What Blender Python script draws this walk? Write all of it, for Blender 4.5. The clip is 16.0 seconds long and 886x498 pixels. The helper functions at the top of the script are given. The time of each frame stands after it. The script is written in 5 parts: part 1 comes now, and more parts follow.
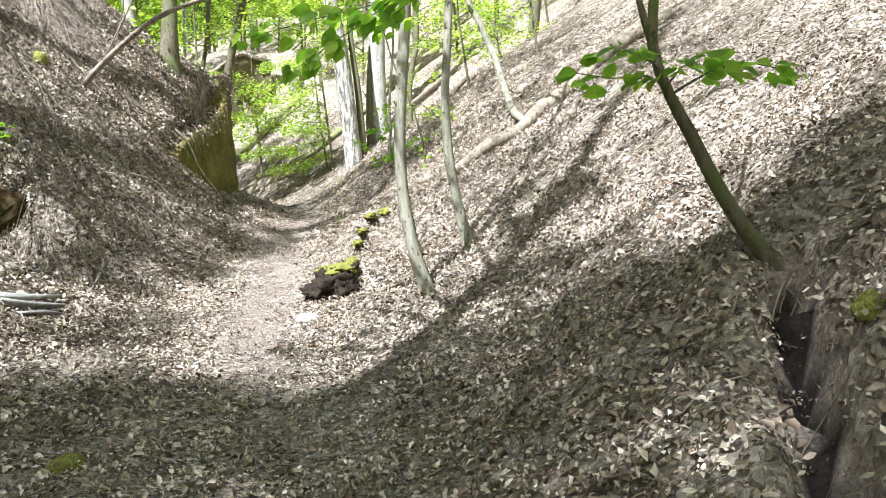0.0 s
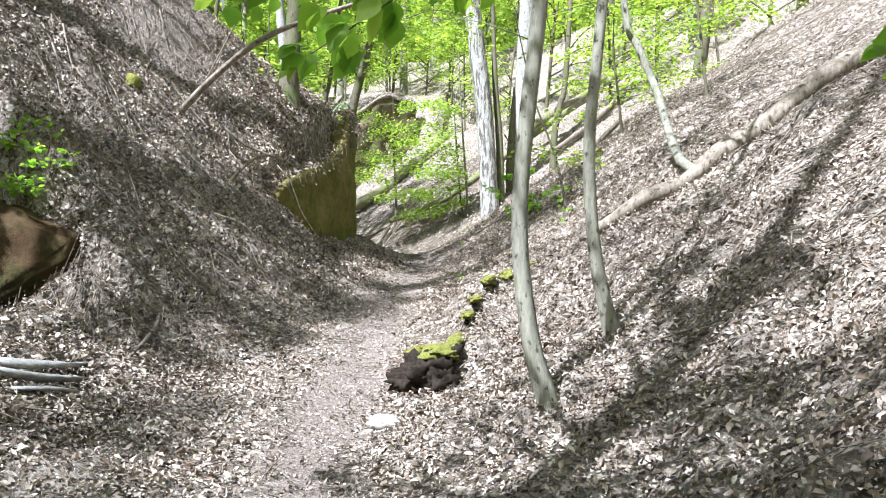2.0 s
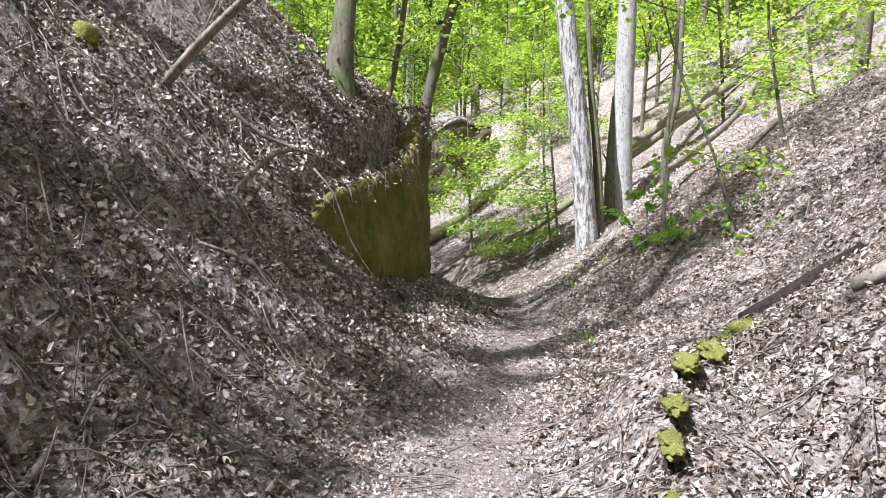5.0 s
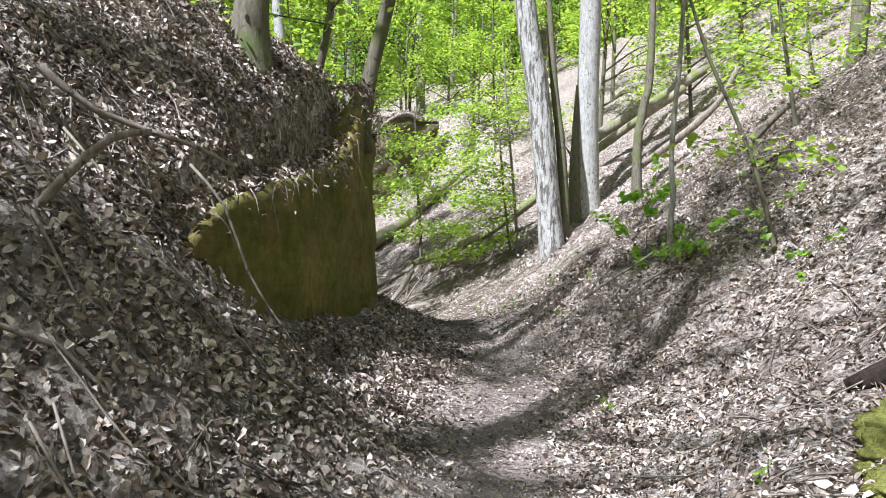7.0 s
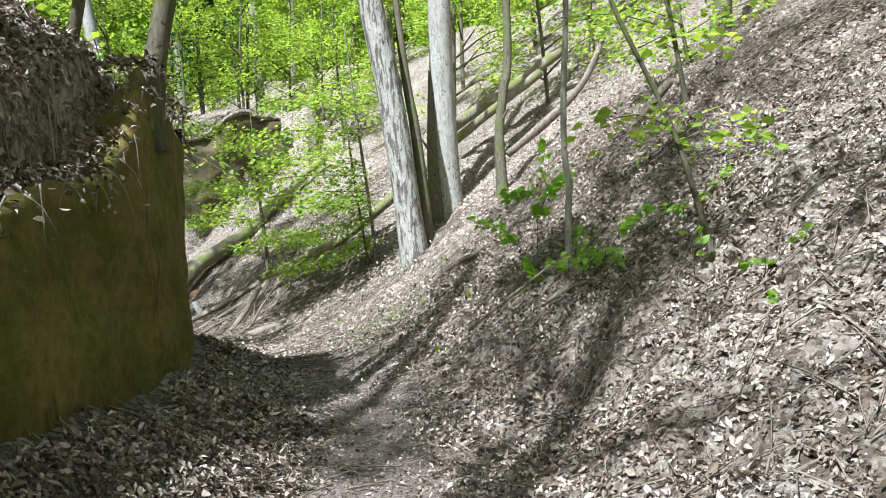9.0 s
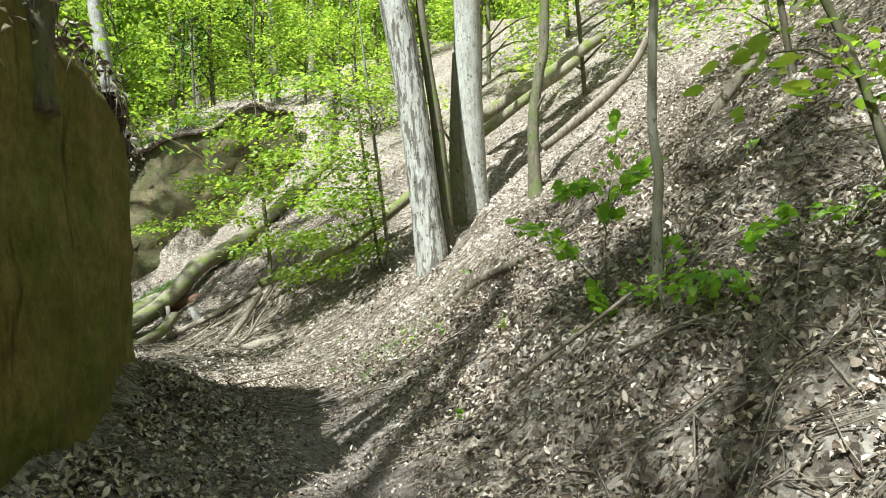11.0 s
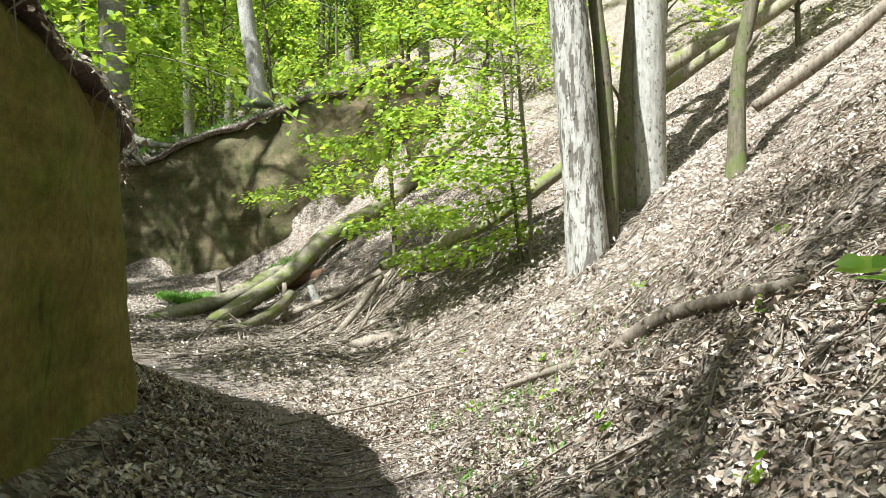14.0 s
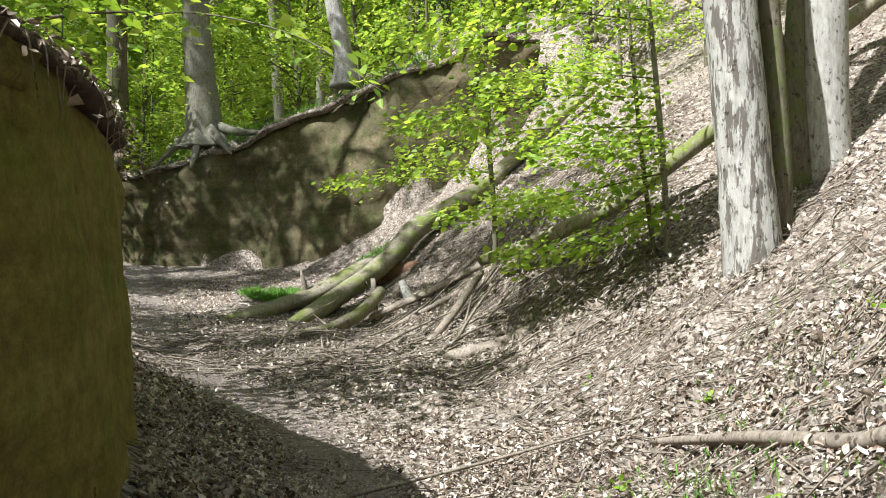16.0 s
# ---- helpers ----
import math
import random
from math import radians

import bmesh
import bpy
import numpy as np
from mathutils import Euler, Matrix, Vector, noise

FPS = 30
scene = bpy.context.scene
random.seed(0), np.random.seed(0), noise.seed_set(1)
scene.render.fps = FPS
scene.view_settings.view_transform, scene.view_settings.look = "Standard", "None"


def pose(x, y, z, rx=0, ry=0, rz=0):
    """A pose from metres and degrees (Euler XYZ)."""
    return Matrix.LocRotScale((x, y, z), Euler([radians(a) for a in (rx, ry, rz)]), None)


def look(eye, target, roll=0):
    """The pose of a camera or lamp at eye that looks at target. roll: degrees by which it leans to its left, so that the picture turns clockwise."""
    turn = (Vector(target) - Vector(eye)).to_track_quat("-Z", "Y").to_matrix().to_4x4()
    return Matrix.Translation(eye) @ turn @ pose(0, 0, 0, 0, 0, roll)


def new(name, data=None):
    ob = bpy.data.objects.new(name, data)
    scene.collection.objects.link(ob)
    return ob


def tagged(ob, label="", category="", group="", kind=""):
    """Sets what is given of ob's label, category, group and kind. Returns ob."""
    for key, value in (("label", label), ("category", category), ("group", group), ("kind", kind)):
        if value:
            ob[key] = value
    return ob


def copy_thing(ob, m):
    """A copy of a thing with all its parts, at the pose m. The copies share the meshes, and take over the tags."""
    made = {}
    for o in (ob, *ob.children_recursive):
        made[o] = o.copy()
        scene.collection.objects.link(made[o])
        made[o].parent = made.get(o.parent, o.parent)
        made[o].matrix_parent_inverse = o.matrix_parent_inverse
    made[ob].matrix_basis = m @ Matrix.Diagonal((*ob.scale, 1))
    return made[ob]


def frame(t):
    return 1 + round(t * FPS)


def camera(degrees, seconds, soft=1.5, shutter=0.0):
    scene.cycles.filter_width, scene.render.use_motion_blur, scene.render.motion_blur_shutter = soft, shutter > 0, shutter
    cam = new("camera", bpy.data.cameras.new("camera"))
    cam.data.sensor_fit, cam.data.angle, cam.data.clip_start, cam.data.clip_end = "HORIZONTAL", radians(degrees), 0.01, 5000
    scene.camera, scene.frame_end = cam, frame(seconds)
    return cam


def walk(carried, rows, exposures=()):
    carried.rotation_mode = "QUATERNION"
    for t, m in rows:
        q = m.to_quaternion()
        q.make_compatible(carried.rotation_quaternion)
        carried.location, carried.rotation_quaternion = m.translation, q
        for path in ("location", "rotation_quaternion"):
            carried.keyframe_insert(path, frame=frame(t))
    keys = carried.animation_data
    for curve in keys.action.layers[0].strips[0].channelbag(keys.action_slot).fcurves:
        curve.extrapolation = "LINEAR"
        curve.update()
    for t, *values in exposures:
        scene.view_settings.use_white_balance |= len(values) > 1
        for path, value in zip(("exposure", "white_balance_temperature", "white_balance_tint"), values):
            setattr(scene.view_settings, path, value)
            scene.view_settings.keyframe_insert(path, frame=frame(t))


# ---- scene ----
cam = camera(60.7, 16.0, 1.0)
PATH = [
    (0, (-0.023, 0.078, 1.521), (-0.019, 2.073, 1.374), -1.9),
    (0.5, (-0.021, 0.553, 1.582), (-0.053, 2.547, 1.429), -1.5),
    (1, (0.001, 1.039, 1.582), (-0.108, 3.03, 1.432), -0.8),
    (1.5, (0.015, 1.499, 1.608), (-0.246, 3.481, 1.527), 0.6),
    (2, (0.037, 1.92, 1.653), (-0.329, 3.886, 1.63), 1.2),
    (2.5, (0.019, 2.395, 1.691), (-0.425, 4.345, 1.703), 1.3),
    (3, (-0.156, 2.867, 1.659), (-0.686, 4.795, 1.692), 1.3),
    (3.5, (-0.373, 3.426, 1.644), (-0.929, 5.346, 1.697), 1.4),
    (4, (-0.589, 3.998, 1.676), (-1.153, 5.916, 1.74), 1.3),
    (4.2, (-0.686, 4.223, 1.674), (-1.255, 6.139, 1.741), 1.3),
    (6.3, (-1.456, 6.422, 1.882), (-1.905, 8.37, 1.947), 0.7),
    (6.5, (-1.501, 6.616, 1.912), (-1.943, 8.566, 1.978), 0.7),
    (7, (-1.649, 7.061, 1.984), (-2.044, 9.02, 2.049), 0.2),
    (7.5, (-1.731, 7.528, 2.015), (-1.999, 9.509, 2.071), -1.5),
    (8, (-1.801, 8.003, 2.06), (-1.994, 9.993, 2.112), -2.6),
    (8.5, (-1.847, 8.396, 2.17), (-1.951, 10.393, 2.216), -3.5),
    (9, (-1.844, 8.831, 2.237), (-1.866, 10.83, 2.282), -4.0),
    (9.2, (-1.86, 9.013, 2.228), (-1.877, 11.012, 2.283), -3.9),
    (11.3, (-1.904, 10.918, 2.4), (-1.988, 12.915, 2.454), -2.6),
    (11.5, (-1.904, 11.088, 2.428), (-1.991, 13.086, 2.464), -2.3),
    (12, (-1.884, 11.54, 2.439), (-2.007, 13.536, 2.466), -1.6),
    (12.5, (-1.88, 12.003, 2.475), (-2.013, 13.998, 2.496), -1.3),
    (13, (-1.907, 12.467, 2.547), (-2.093, 14.458, 2.557), -0.7),
    (13.5, (-2.019, 12.896, 2.597), (-2.407, 14.858, 2.595), 0.1),
    (14, (-2.082, 13.362, 2.636), (-2.551, 15.306, 2.623), 0.1),
    (14.5, (-2.169, 13.787, 2.661), (-2.709, 15.713, 2.636), -0.1),
    (15, (-2.329, 14.233, 2.694), (-2.931, 16.14, 2.657), -0.4),
    (15.5, (-2.503, 14.687, 2.747), (-3.143, 16.581, 2.689), -0.7),
    (16, (-2.699, 15.108, 2.762), (-3.411, 16.976, 2.704), -1.1),
]
walk(cam, [(t, look(eye, target, roll)) for t, eye, target, roll in PATH],
     [(0.0, 1.80, 5450, 9), (2.5, 1.58, 5150, 14), (4.5, 1.36, 5250, 20), (7.0, 1.26, 5200, 16), (9.0, 1.16, 5250, 9), (11.5, 1.24, 5600, 0), (12.5, 1.42, 5650, 3), (14.0, 1.42, 5650, 6), (16.0, 1.22, 5650, 10)])

# ---- light ----
SUN_TO = Vector((-0.34, -0.52, 0.785)).normalized()   # towards the sun: behind and to the left, high
world = bpy.data.worlds.new("sky")
scene.world = world
world.use_nodes = True
wn = world.node_tree.nodes
sky = wn.new("ShaderNodeTexSky")
sky.sky_type = "NISHITA"
sky.sun_disc = False
sky.dust_density, sky.ozone_density = 4.0, 0.2
sky.sun_elevation = math.asin(SUN_TO.z)
sky.sun_rotation = math.atan2(SUN_TO.x, SUN_TO.y)
world.node_tree.links.new(sky.outputs[0], wn["Background"].inputs[0])
wn["Background"].inputs[1].default_value = 0.062
sun = new("sun", bpy.data.lights.new("sun", "SUN"))
sun.data.energy, sun.data.angle, sun.data.color = 5.0, radians(0.53), (1.0, 0.965, 0.90)
sun.matrix_world = look((0, 0, 40), Vector((0, 0, 40)) - SUN_TO)


# ---- materials ----
def material(name, rough=0.85, spec=0.25):
    m = bpy.data.materials.new(name)
    m.use_nodes = True
    nt = m.node_tree
    b = nt.nodes["Principled BSDF"]
    b.inputs["Roughness"].default_value = rough
    b.inputs["Specular IOR Level"].default_value = spec
    return m, nt, b


def node(nt, kind, **kw):
    n = nt.nodes.new("ShaderNode" + kind)
    for k, v in kw.items():
        n.inputs[k].default_value = v
    return n


def ramp(nt, fac, *stops):
    n = nt.nodes.new("ShaderNodeValToRGB")
    el = n.color_ramp.elements
    while len(el) < len(stops):
        el.new(0.5)
    for e, (p, c) in zip(el, stops):
        e.position, e.color = p, (*c, 1)
    nt.links.new(fac, n.inputs[0])
    return n.outputs[0]


def blend(nt, fac, a, b, kind="MIX"):
    n = nt.nodes.new("ShaderNodeMix")
    n.data_type, n.blend_type = "RGBA", kind
    for sock, v in ((n.inputs[0], fac), (n.inputs[6], a), (n.inputs[7], b)):
        if isinstance(v, (int, float)):
            sock.default_value = v
        elif isinstance(v, tuple):
            sock.default_value = (*v, 1)
        else:
            nt.links.new(v, sock)
    return n.outputs[2]


def coords(nt, scale=(1, 1, 1)):
    g = nt.nodes.new("ShaderNodeNewGeometry")
    mp = nt.nodes.new("ShaderNodeMapping")
    mp.inputs["Scale"].default_value = scale
    nt.links.new(g.outputs["Position"], mp.inputs[0])
    return mp.outputs[0]


def local(nt, scale=(1, 1, 1)):
    g = nt.nodes.new("ShaderNodeTexCoord")
    mp = nt.nodes.new("ShaderNodeMapping")
    mp.inputs["Scale"].default_value = scale
    nt.links.new(g.outputs["Object"], mp.inputs[0])
    return mp.outputs[0]


def speckle(nt, vec, scale, detail=4.0, rough=0.6):
    n = node(nt, "TexNoise", Scale=scale, Detail=detail, Roughness=rough)
    nt.links.new(vec, n.inputs["Vector"])
    return n.outputs["Fac"]


def relief(nt, b, height, strength, distance):
    n = node(nt, "Bump", Strength=strength, Distance=distance)
    nt.links.new(height, n.inputs["Height"])
    nt.links.new(n.outputs[0], b.inputs["Normal"])


def per_island(nt):
    return nt.nodes.new("ShaderNodeNewGeometry").outputs["Random Per Island"]


def dry_leaf_material(name, *stops):
    m, nt, b = material(name, 0.62, 0.3)
    c = ramp(nt, per_island(nt), *stops)
    v = speckle(nt, coords(nt), 90.0)
    c = blend(nt, 0.6, c, ramp(nt, v, (0.3, (0.55, 0.5, 0.45)), (0.7, (1.25, 1.2, 1.15))), "MULTIPLY")
    drift = speckle(nt, coords(nt), 6.5, 4.0, 0.7)
    c = blend(nt, 1.0, c, ramp(nt, drift, (0.36, (0.58, 0.53, 0.47)), (0.5, (1.0, 0.98, 0.95)), (0.62, (1.22, 1.22, 1.22))), "MULTIPLY")
    faded = speckle(nt, coords(nt), 1.7, 5.0, 0.65)
    c = blend(nt, 1.0, c, ramp(nt, faded, (0.34, (0.60, 0.55, 0.50)), (0.5, (1.0, 0.98, 0.95)), (0.64, (1.28, 1.26, 1.24))), "MULTIPLY")
    nt.links.new(c, b.inputs["Base Color"])
    relief(nt, b, v, 0.3, 0.004)
    return m


def green_leaf_material(name, through_light, single, *stops):
    m, nt, b = material(name, 0.45, 0.35)
    c = ramp(nt, nt.nodes.new("ShaderNodeObjectInfo").outputs["Random"] if single else per_island(nt), *stops)
    v = speckle(nt, coords(nt), 25.0)
    c = blend(nt, 0.4, c, ramp(nt, v, (0.3, (0.7, 0.75, 0.6)), (0.7, (1.2, 1.15, 1.1))), "MULTIPLY")
    nt.links.new(c, b.inputs["Base Color"])
    t = nt.nodes.new("ShaderNodeBsdfTranslucent")
    bright = blend(nt, 1.0, c, (1.9, 1.8, 0.9), "MULTIPLY")
    nt.links.new(bright, t.inputs[0])
    mix = nt.nodes.new("ShaderNodeMixShader")
    mix.inputs[0].default_value = through_light
    nt.links.new(b.outputs[0], mix.inputs[1])
    nt.links.new(t.outputs[0], mix.inputs[2])
    nt.links.new(mix.outputs[0], nt.nodes["Material Output"].inputs[0])
    return m


def bark_material(name, dark, light, moss, moss_share, scale=1.0, plates=0.0):
    m, nt, b = material(name, 0.9, 0.15)
    stretched = local(nt, (1, 1, 0.22))
    grain = speckle(nt, stretched, 34.0 * scale, 6.0, 0.7)
    patch = speckle(nt, local(nt, (1, 1, 0.6)), 4.5 * scale, 5.0, 0.65)
    c = ramp(nt, grain, (0.32, dark), (0.66, light))
    c = blend(nt, ramp(nt, patch, (0.5, (0, 0, 0)), (0.62, (1, 1, 1))), c, blend(nt, 0.5, c, light))
    if plates:
        pl = speckle(nt, local(nt, (1, 1, 0.17)), 13.0, 6.0, 0.7)
        c = blend(nt, ramp(nt, pl, (0.50, (0, 0, 0)), (0.54, (1, 1, 1))), c, (0.115, 0.10, 0.082))
        grain = pl
    flecks = speckle(nt, local(nt, (1, 1, 0.7)), 24.0 * scale, 3.0, 0.6)
    c = blend(nt, ramp(nt, flecks, (0.60, (0, 0, 0)), (0.66, (1, 1, 1))), c, blend(nt, 1.0, c, (0.38, 0.36, 0.32), "MULTIPLY"))
    mo = speckle(nt, local(nt), 3.0, 5.0, 0.7)
    c = blend(nt, ramp(nt, mo, (1 - moss_share - 0.08, (0, 0, 0)), (1 - moss_share + 0.08, (1, 1, 1))), c, moss)
    nt.links.new(c, b.inputs["Base Color"])
    relief(nt, b, grain, 0.8, 0.02 if plates else 0.008)
    return m


LITTER = dry_leaf_material("dry_leaf_litter", (0.0, (0.09, 0.064, 0.045)), (0.25, (0.21, 0.165, 0.125)), (0.5, (0.37, 0.318, 0.262)),
                           (0.8, (0.50, 0.45, 0.39)), (1.0, (0.64, 0.595, 0.54)))
GREEN = green_leaf_material("young_beech_leaf", 0.5, False, (0.0, (0.15, 0.25, 0.030)), (0.5, (0.25, 0.355, 0.05)), (1.0, (0.38, 0.45, 0.085)))
GREEN_NEAR = green_leaf_material("fresh_green_leaf", 0.65, True, (0.0, (0.15, 0.28, 0.035)), (0.6, (0.22, 0.36, 0.05)), (1.0, (0.30, 0.43, 0.07)))
DARK_GREEN = green_leaf_material("evergreen_leaf", 0.15, False, (0.0, (0.018, 0.06, 0.02)), (1.0, (0.05, 0.12, 0.035)))
GRASS = green_leaf_material("grass_blade", 0.35, False, (0.0, (0.08, 0.19, 0.03)), (1.0, (0.19, 0.34, 0.06)))
BEECH_BARK = bark_material("smooth_grey_green_bark", (0.14, 0.13, 0.09), (0.30, 0.28, 0.215), (0.13, 0.15, 0.05), 0.36)
PALE_BARK = bark_material("pale_lichened_bark", (0.19, 0.175, 0.145), (0.40, 0.38, 0.33), (0.22, 0.23, 0.14), 0.3, 0.8)
PLATED_BARK = bark_material("pale_flaking_bark", (0.20, 0.185, 0.155), (0.42, 0.40, 0.35), (0.22, 0.22, 0.13), 0.25, 0.8, 1.0)
DARK_BARK = bark_material("dark_mossy_bark", (0.07, 0.06, 0.04), (0.17, 0.145, 0.10), (0.10, 0.12, 0.035), 0.45)
DEAD_WOOD = bark_material("weathered_dead_wood", (0.11, 0.085, 0.06), (0.31, 0.26, 0.20), (0.16, 0.16, 0.07), 0.25)
MOSSY_LOG = bark_material("mossy_log_bark", (0.12, 0.10, 0.065), (0.31, 0.27, 0.195), (0.15, 0.17, 0.045), 0.46)


def ground_material():
    m, nt, b = material("forest_floor", 0.92, 0.15)
    p = coords(nt)
    warp = node(nt, "TexNoise", Scale=9.0, Detail=3.0)
    nt.links.new(p, warp.inputs["Vector"])
    pw = nt.nodes.new("ShaderNodeVectorMath")
    pw.operation = "MULTIPLY_ADD"
    nt.links.new(warp.outputs["Color"], pw.inputs[0])
    pw.inputs[1].default_value = (0.12, 0.12, 0.12)
    nt.links.new(p, pw.inputs[2])
    cells = []
    for scale in (21.0, 44.0):
        v = node(nt, "TexVoronoi", Scale=scale, Randomness=1.0)
        nt.links.new(pw.outputs[0], v.inputs["Vector"])
        cells.append(v)
    bw = nt.nodes.new("ShaderNodeSeparateColor")
    nt.links.new(cells[0].outputs["Color"], bw.inputs[0])
    bw2 = nt.nodes.new("ShaderNodeSeparateColor")
    nt.links.new(cells[1].outputs["Color"], bw2.inputs[0])
    leafy = ramp(nt, bw.outputs[0], (0.0, (0.05, 0.037, 0.027)), (0.3, (0.17, 0.132, 0.10)), (0.65, (0.40, 0.345, 0.285)), (1.0, (0.64, 0.585, 0.52)))
    fine = ramp(nt, bw2.outputs[0], (0.0, (0.045, 0.034, 0.025)), (0.5, (0.22, 0.18, 0.14)), (1.0, (0.56, 0.50, 0.43)))
    leafy = blend(nt, 0.45, leafy, fine)
    leafy = blend(nt, 1.0, leafy, (0.95, 0.93, 0.90), "MULTIPLY")
    wide = speckle(nt, p, 0.9, 5.0, 0.6)
    leafy = blend(nt, 0.5, leafy, ramp(nt, wide, (0.35, (0.62, 0.58, 0.53)), (0.65, (1.25, 1.22, 1.18))), "MULTIPLY")
    grit = speckle(nt, p, 55.0, 6.0, 0.75)
    soil = ramp(nt, grit, (0.3, (0.13, 0.10, 0.08)), (0.55, (0.31, 0.25, 0.205)), (0.75, (0.48, 0.41, 0.35)))
    a = nt.nodes.new("ShaderNodeAttribute")
    a.attribute_name = "bare"
    edge = nt.nodes.new("ShaderNodeMath")
    edge.operation = "MULTIPLY_ADD"
    nt.links.new(speckle(nt, p, 5.0), edge.inputs[0])
    edge.inputs[1].default_value = 0.9
    nt.links.new(a.outputs["Fac"], edge.inputs[2])
    c = blend(nt, ramp(nt, edge.outputs[0], (0.75, (0, 0, 0)), (1.05, (1, 1, 1))), leafy, soil)
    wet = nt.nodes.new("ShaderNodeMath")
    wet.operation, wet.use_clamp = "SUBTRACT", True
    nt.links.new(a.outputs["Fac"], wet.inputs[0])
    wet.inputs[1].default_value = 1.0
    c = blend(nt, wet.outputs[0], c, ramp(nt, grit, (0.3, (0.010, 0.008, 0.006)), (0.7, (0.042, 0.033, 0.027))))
    nt.links.new(c, b.inputs["Base Color"])
    hsum = nt.nodes.new("ShaderNodeMath")
    nt.links.new(cells[0].outputs["Distance"], hsum.inputs[0])
    nt.links.new(grit, hsum.inputs[1])
    relief(nt, b, hsum.outputs[0], 0.9, 0.035)
    return m


def rock_material(name, low, high, algae, warm):
    """Soft sandstone: blotches of algae, warmer bare patches, short seeping stains, and holes whose shade is painted
    dark.
    """
    m, nt, b = material(name, 0.95, 0.12)
    p = coords(nt)
    broad = speckle(nt, p, 0.9, 5.0, 0.6)
    blotch = speckle(nt, coords(nt, (1, 1, 0.9)), 2.4, 6.0, 0.65)
    c = ramp(nt, broad, (0.32, low), (0.68, high))
    c = blend(nt, ramp(nt, blotch, (0.44, (0, 0, 0)), (0.64, (1, 1, 1))), c, algae)
    bare = speckle(nt, coords(nt, (1, 1, 0.8)), 1.7, 6.0, 0.7)
    c = blend(nt, ramp(nt, bare, (0.52, (0, 0, 0)), (0.68, (0.85, 0.85, 0.85))), c, warm)
    grain = speckle(nt, p, 60.0, 6.0, 0.75)
    c = blend(nt, 0.5, c, ramp(nt, grain, (0.3, (0.6, 0.57, 0.5)), (0.7, (1.3, 1.27, 1.2))), "MULTIPLY")
    mottle = speckle(nt, p, 14.0, 6.0, 0.7)
    c = blend(nt, 0.7, c, ramp(nt, mottle, (0.34, (0.62, 0.60, 0.54)), (0.62, (1.22, 1.2, 1.16))), "MULTIPLY")
    beds = speckle(nt, coords(nt, (0.22, 0.22, 2.4)), 2.2, 5.0, 0.6)
    c = blend(nt, 0.6, c, ramp(nt, beds, (0.36, (0.72, 0.70, 0.64)), (0.6, (1.16, 1.14, 1.1))), "MULTIPLY")
    seep = speckle(nt, coords(nt, (1, 1, 0.28)), 2.6, 5.0, 0.6)
    c = blend(nt, ramp(nt, seep, (0.63, (0, 0, 0)), (0.71, (1, 1, 1))), c, blend(nt, 1.0, c, (0.36, 0.34, 0.30), "MULTIPLY"))
    # shade inside small holes, painted as dark spots without relief
    pit_shade = speckle(nt, p, 9.0, 5.0, 0.7)
    c = blend(nt, ramp(nt, pit_shade, (0.68, (0, 0, 0)), (0.74, (1, 1, 1))), c, blend(nt, 1.0, c, (0.35, 0.32, 0.27), "MULTIPLY"))
    nt.links.new(c, b.inputs["Base Color"])
    hs = nt.nodes.new("ShaderNodeMath")
    nt.links.new(mottle, hs.inputs[0])
    nt.links.new(grain, hs.inputs[1])
    relief(nt, b, hs.outputs[0], 0.65, 0.03)
    return m


GROUND = ground_material()
ROCK = rock_material("algae_stained_sandstone", (0.145, 0.125, 0.038), (0.22, 0.185, 0.064), (0.12, 0.132, 0.027), (0.225, 0.17, 0.064))
# ochre tones lowered so the boulder's shade is partly in its colour
OCHRE_ROCK = rock_material("ochre_sandstone", (0.085, 0.055, 0.030), (0.13, 0.088, 0.050), (0.055, 0.055, 0.022), (0.12, 0.068, 0.036))
FAR_ROCK = rock_material("grey_brown_sandstone", (0.095, 0.082, 0.048), (0.17, 0.15, 0.092), (0.075, 0.086, 0.033), (0.23, 0.185, 0.115))


def moss_material():
    m, nt, b = material("moss", 0.95, 0.1)
    c = ramp(nt, speckle(nt, coords(nt), 70.0, 6.0), (0.3, (0.09, 0.092, 0.018)), (0.7, (0.33, 0.32, 0.075)))
    nt.links.new(c, b.inputs["Base Color"])
    relief(nt, b, speckle(nt, coords(nt), 120.0, 5.0), 0.9, 0.02)
    return m


def plain_material(name, dark, light, scale=30.0, rough=0.9):
    m, nt, b = material(name, rough, 0.15)
    v = speckle(nt, coords(nt), scale, 6.0, 0.7)
    nt.links.new(ramp(nt, v, (0.3, dark), (0.7, light)), b.inputs["Base Color"])
    relief(nt, b, v, 0.7, 0.01)
    return m


MOSS = moss_material()
ROTTEN = plain_material("rotten_dark_wood", (0.008, 0.006, 0.004), (0.045, 0.032, 0.022))
CUT_WOOD = plain_material("reddish_rotten_wood", (0.09, 0.05, 0.03), (0.22, 0.13, 0.08))
PALE_STONE = plain_material("pale_stone", (0.26, 0.235, 0.20), (0.44, 0.40, 0.35), 18.0)
PALE_WOOD = plain_material("bleached_wood", (0.24, 0.22, 0.195), (0.50, 0.475, 0.44), 26.0)
EARTH = plain_material("dark_humus", (0.03, 0.022, 0.016), (0.10, 0.075, 0.055))


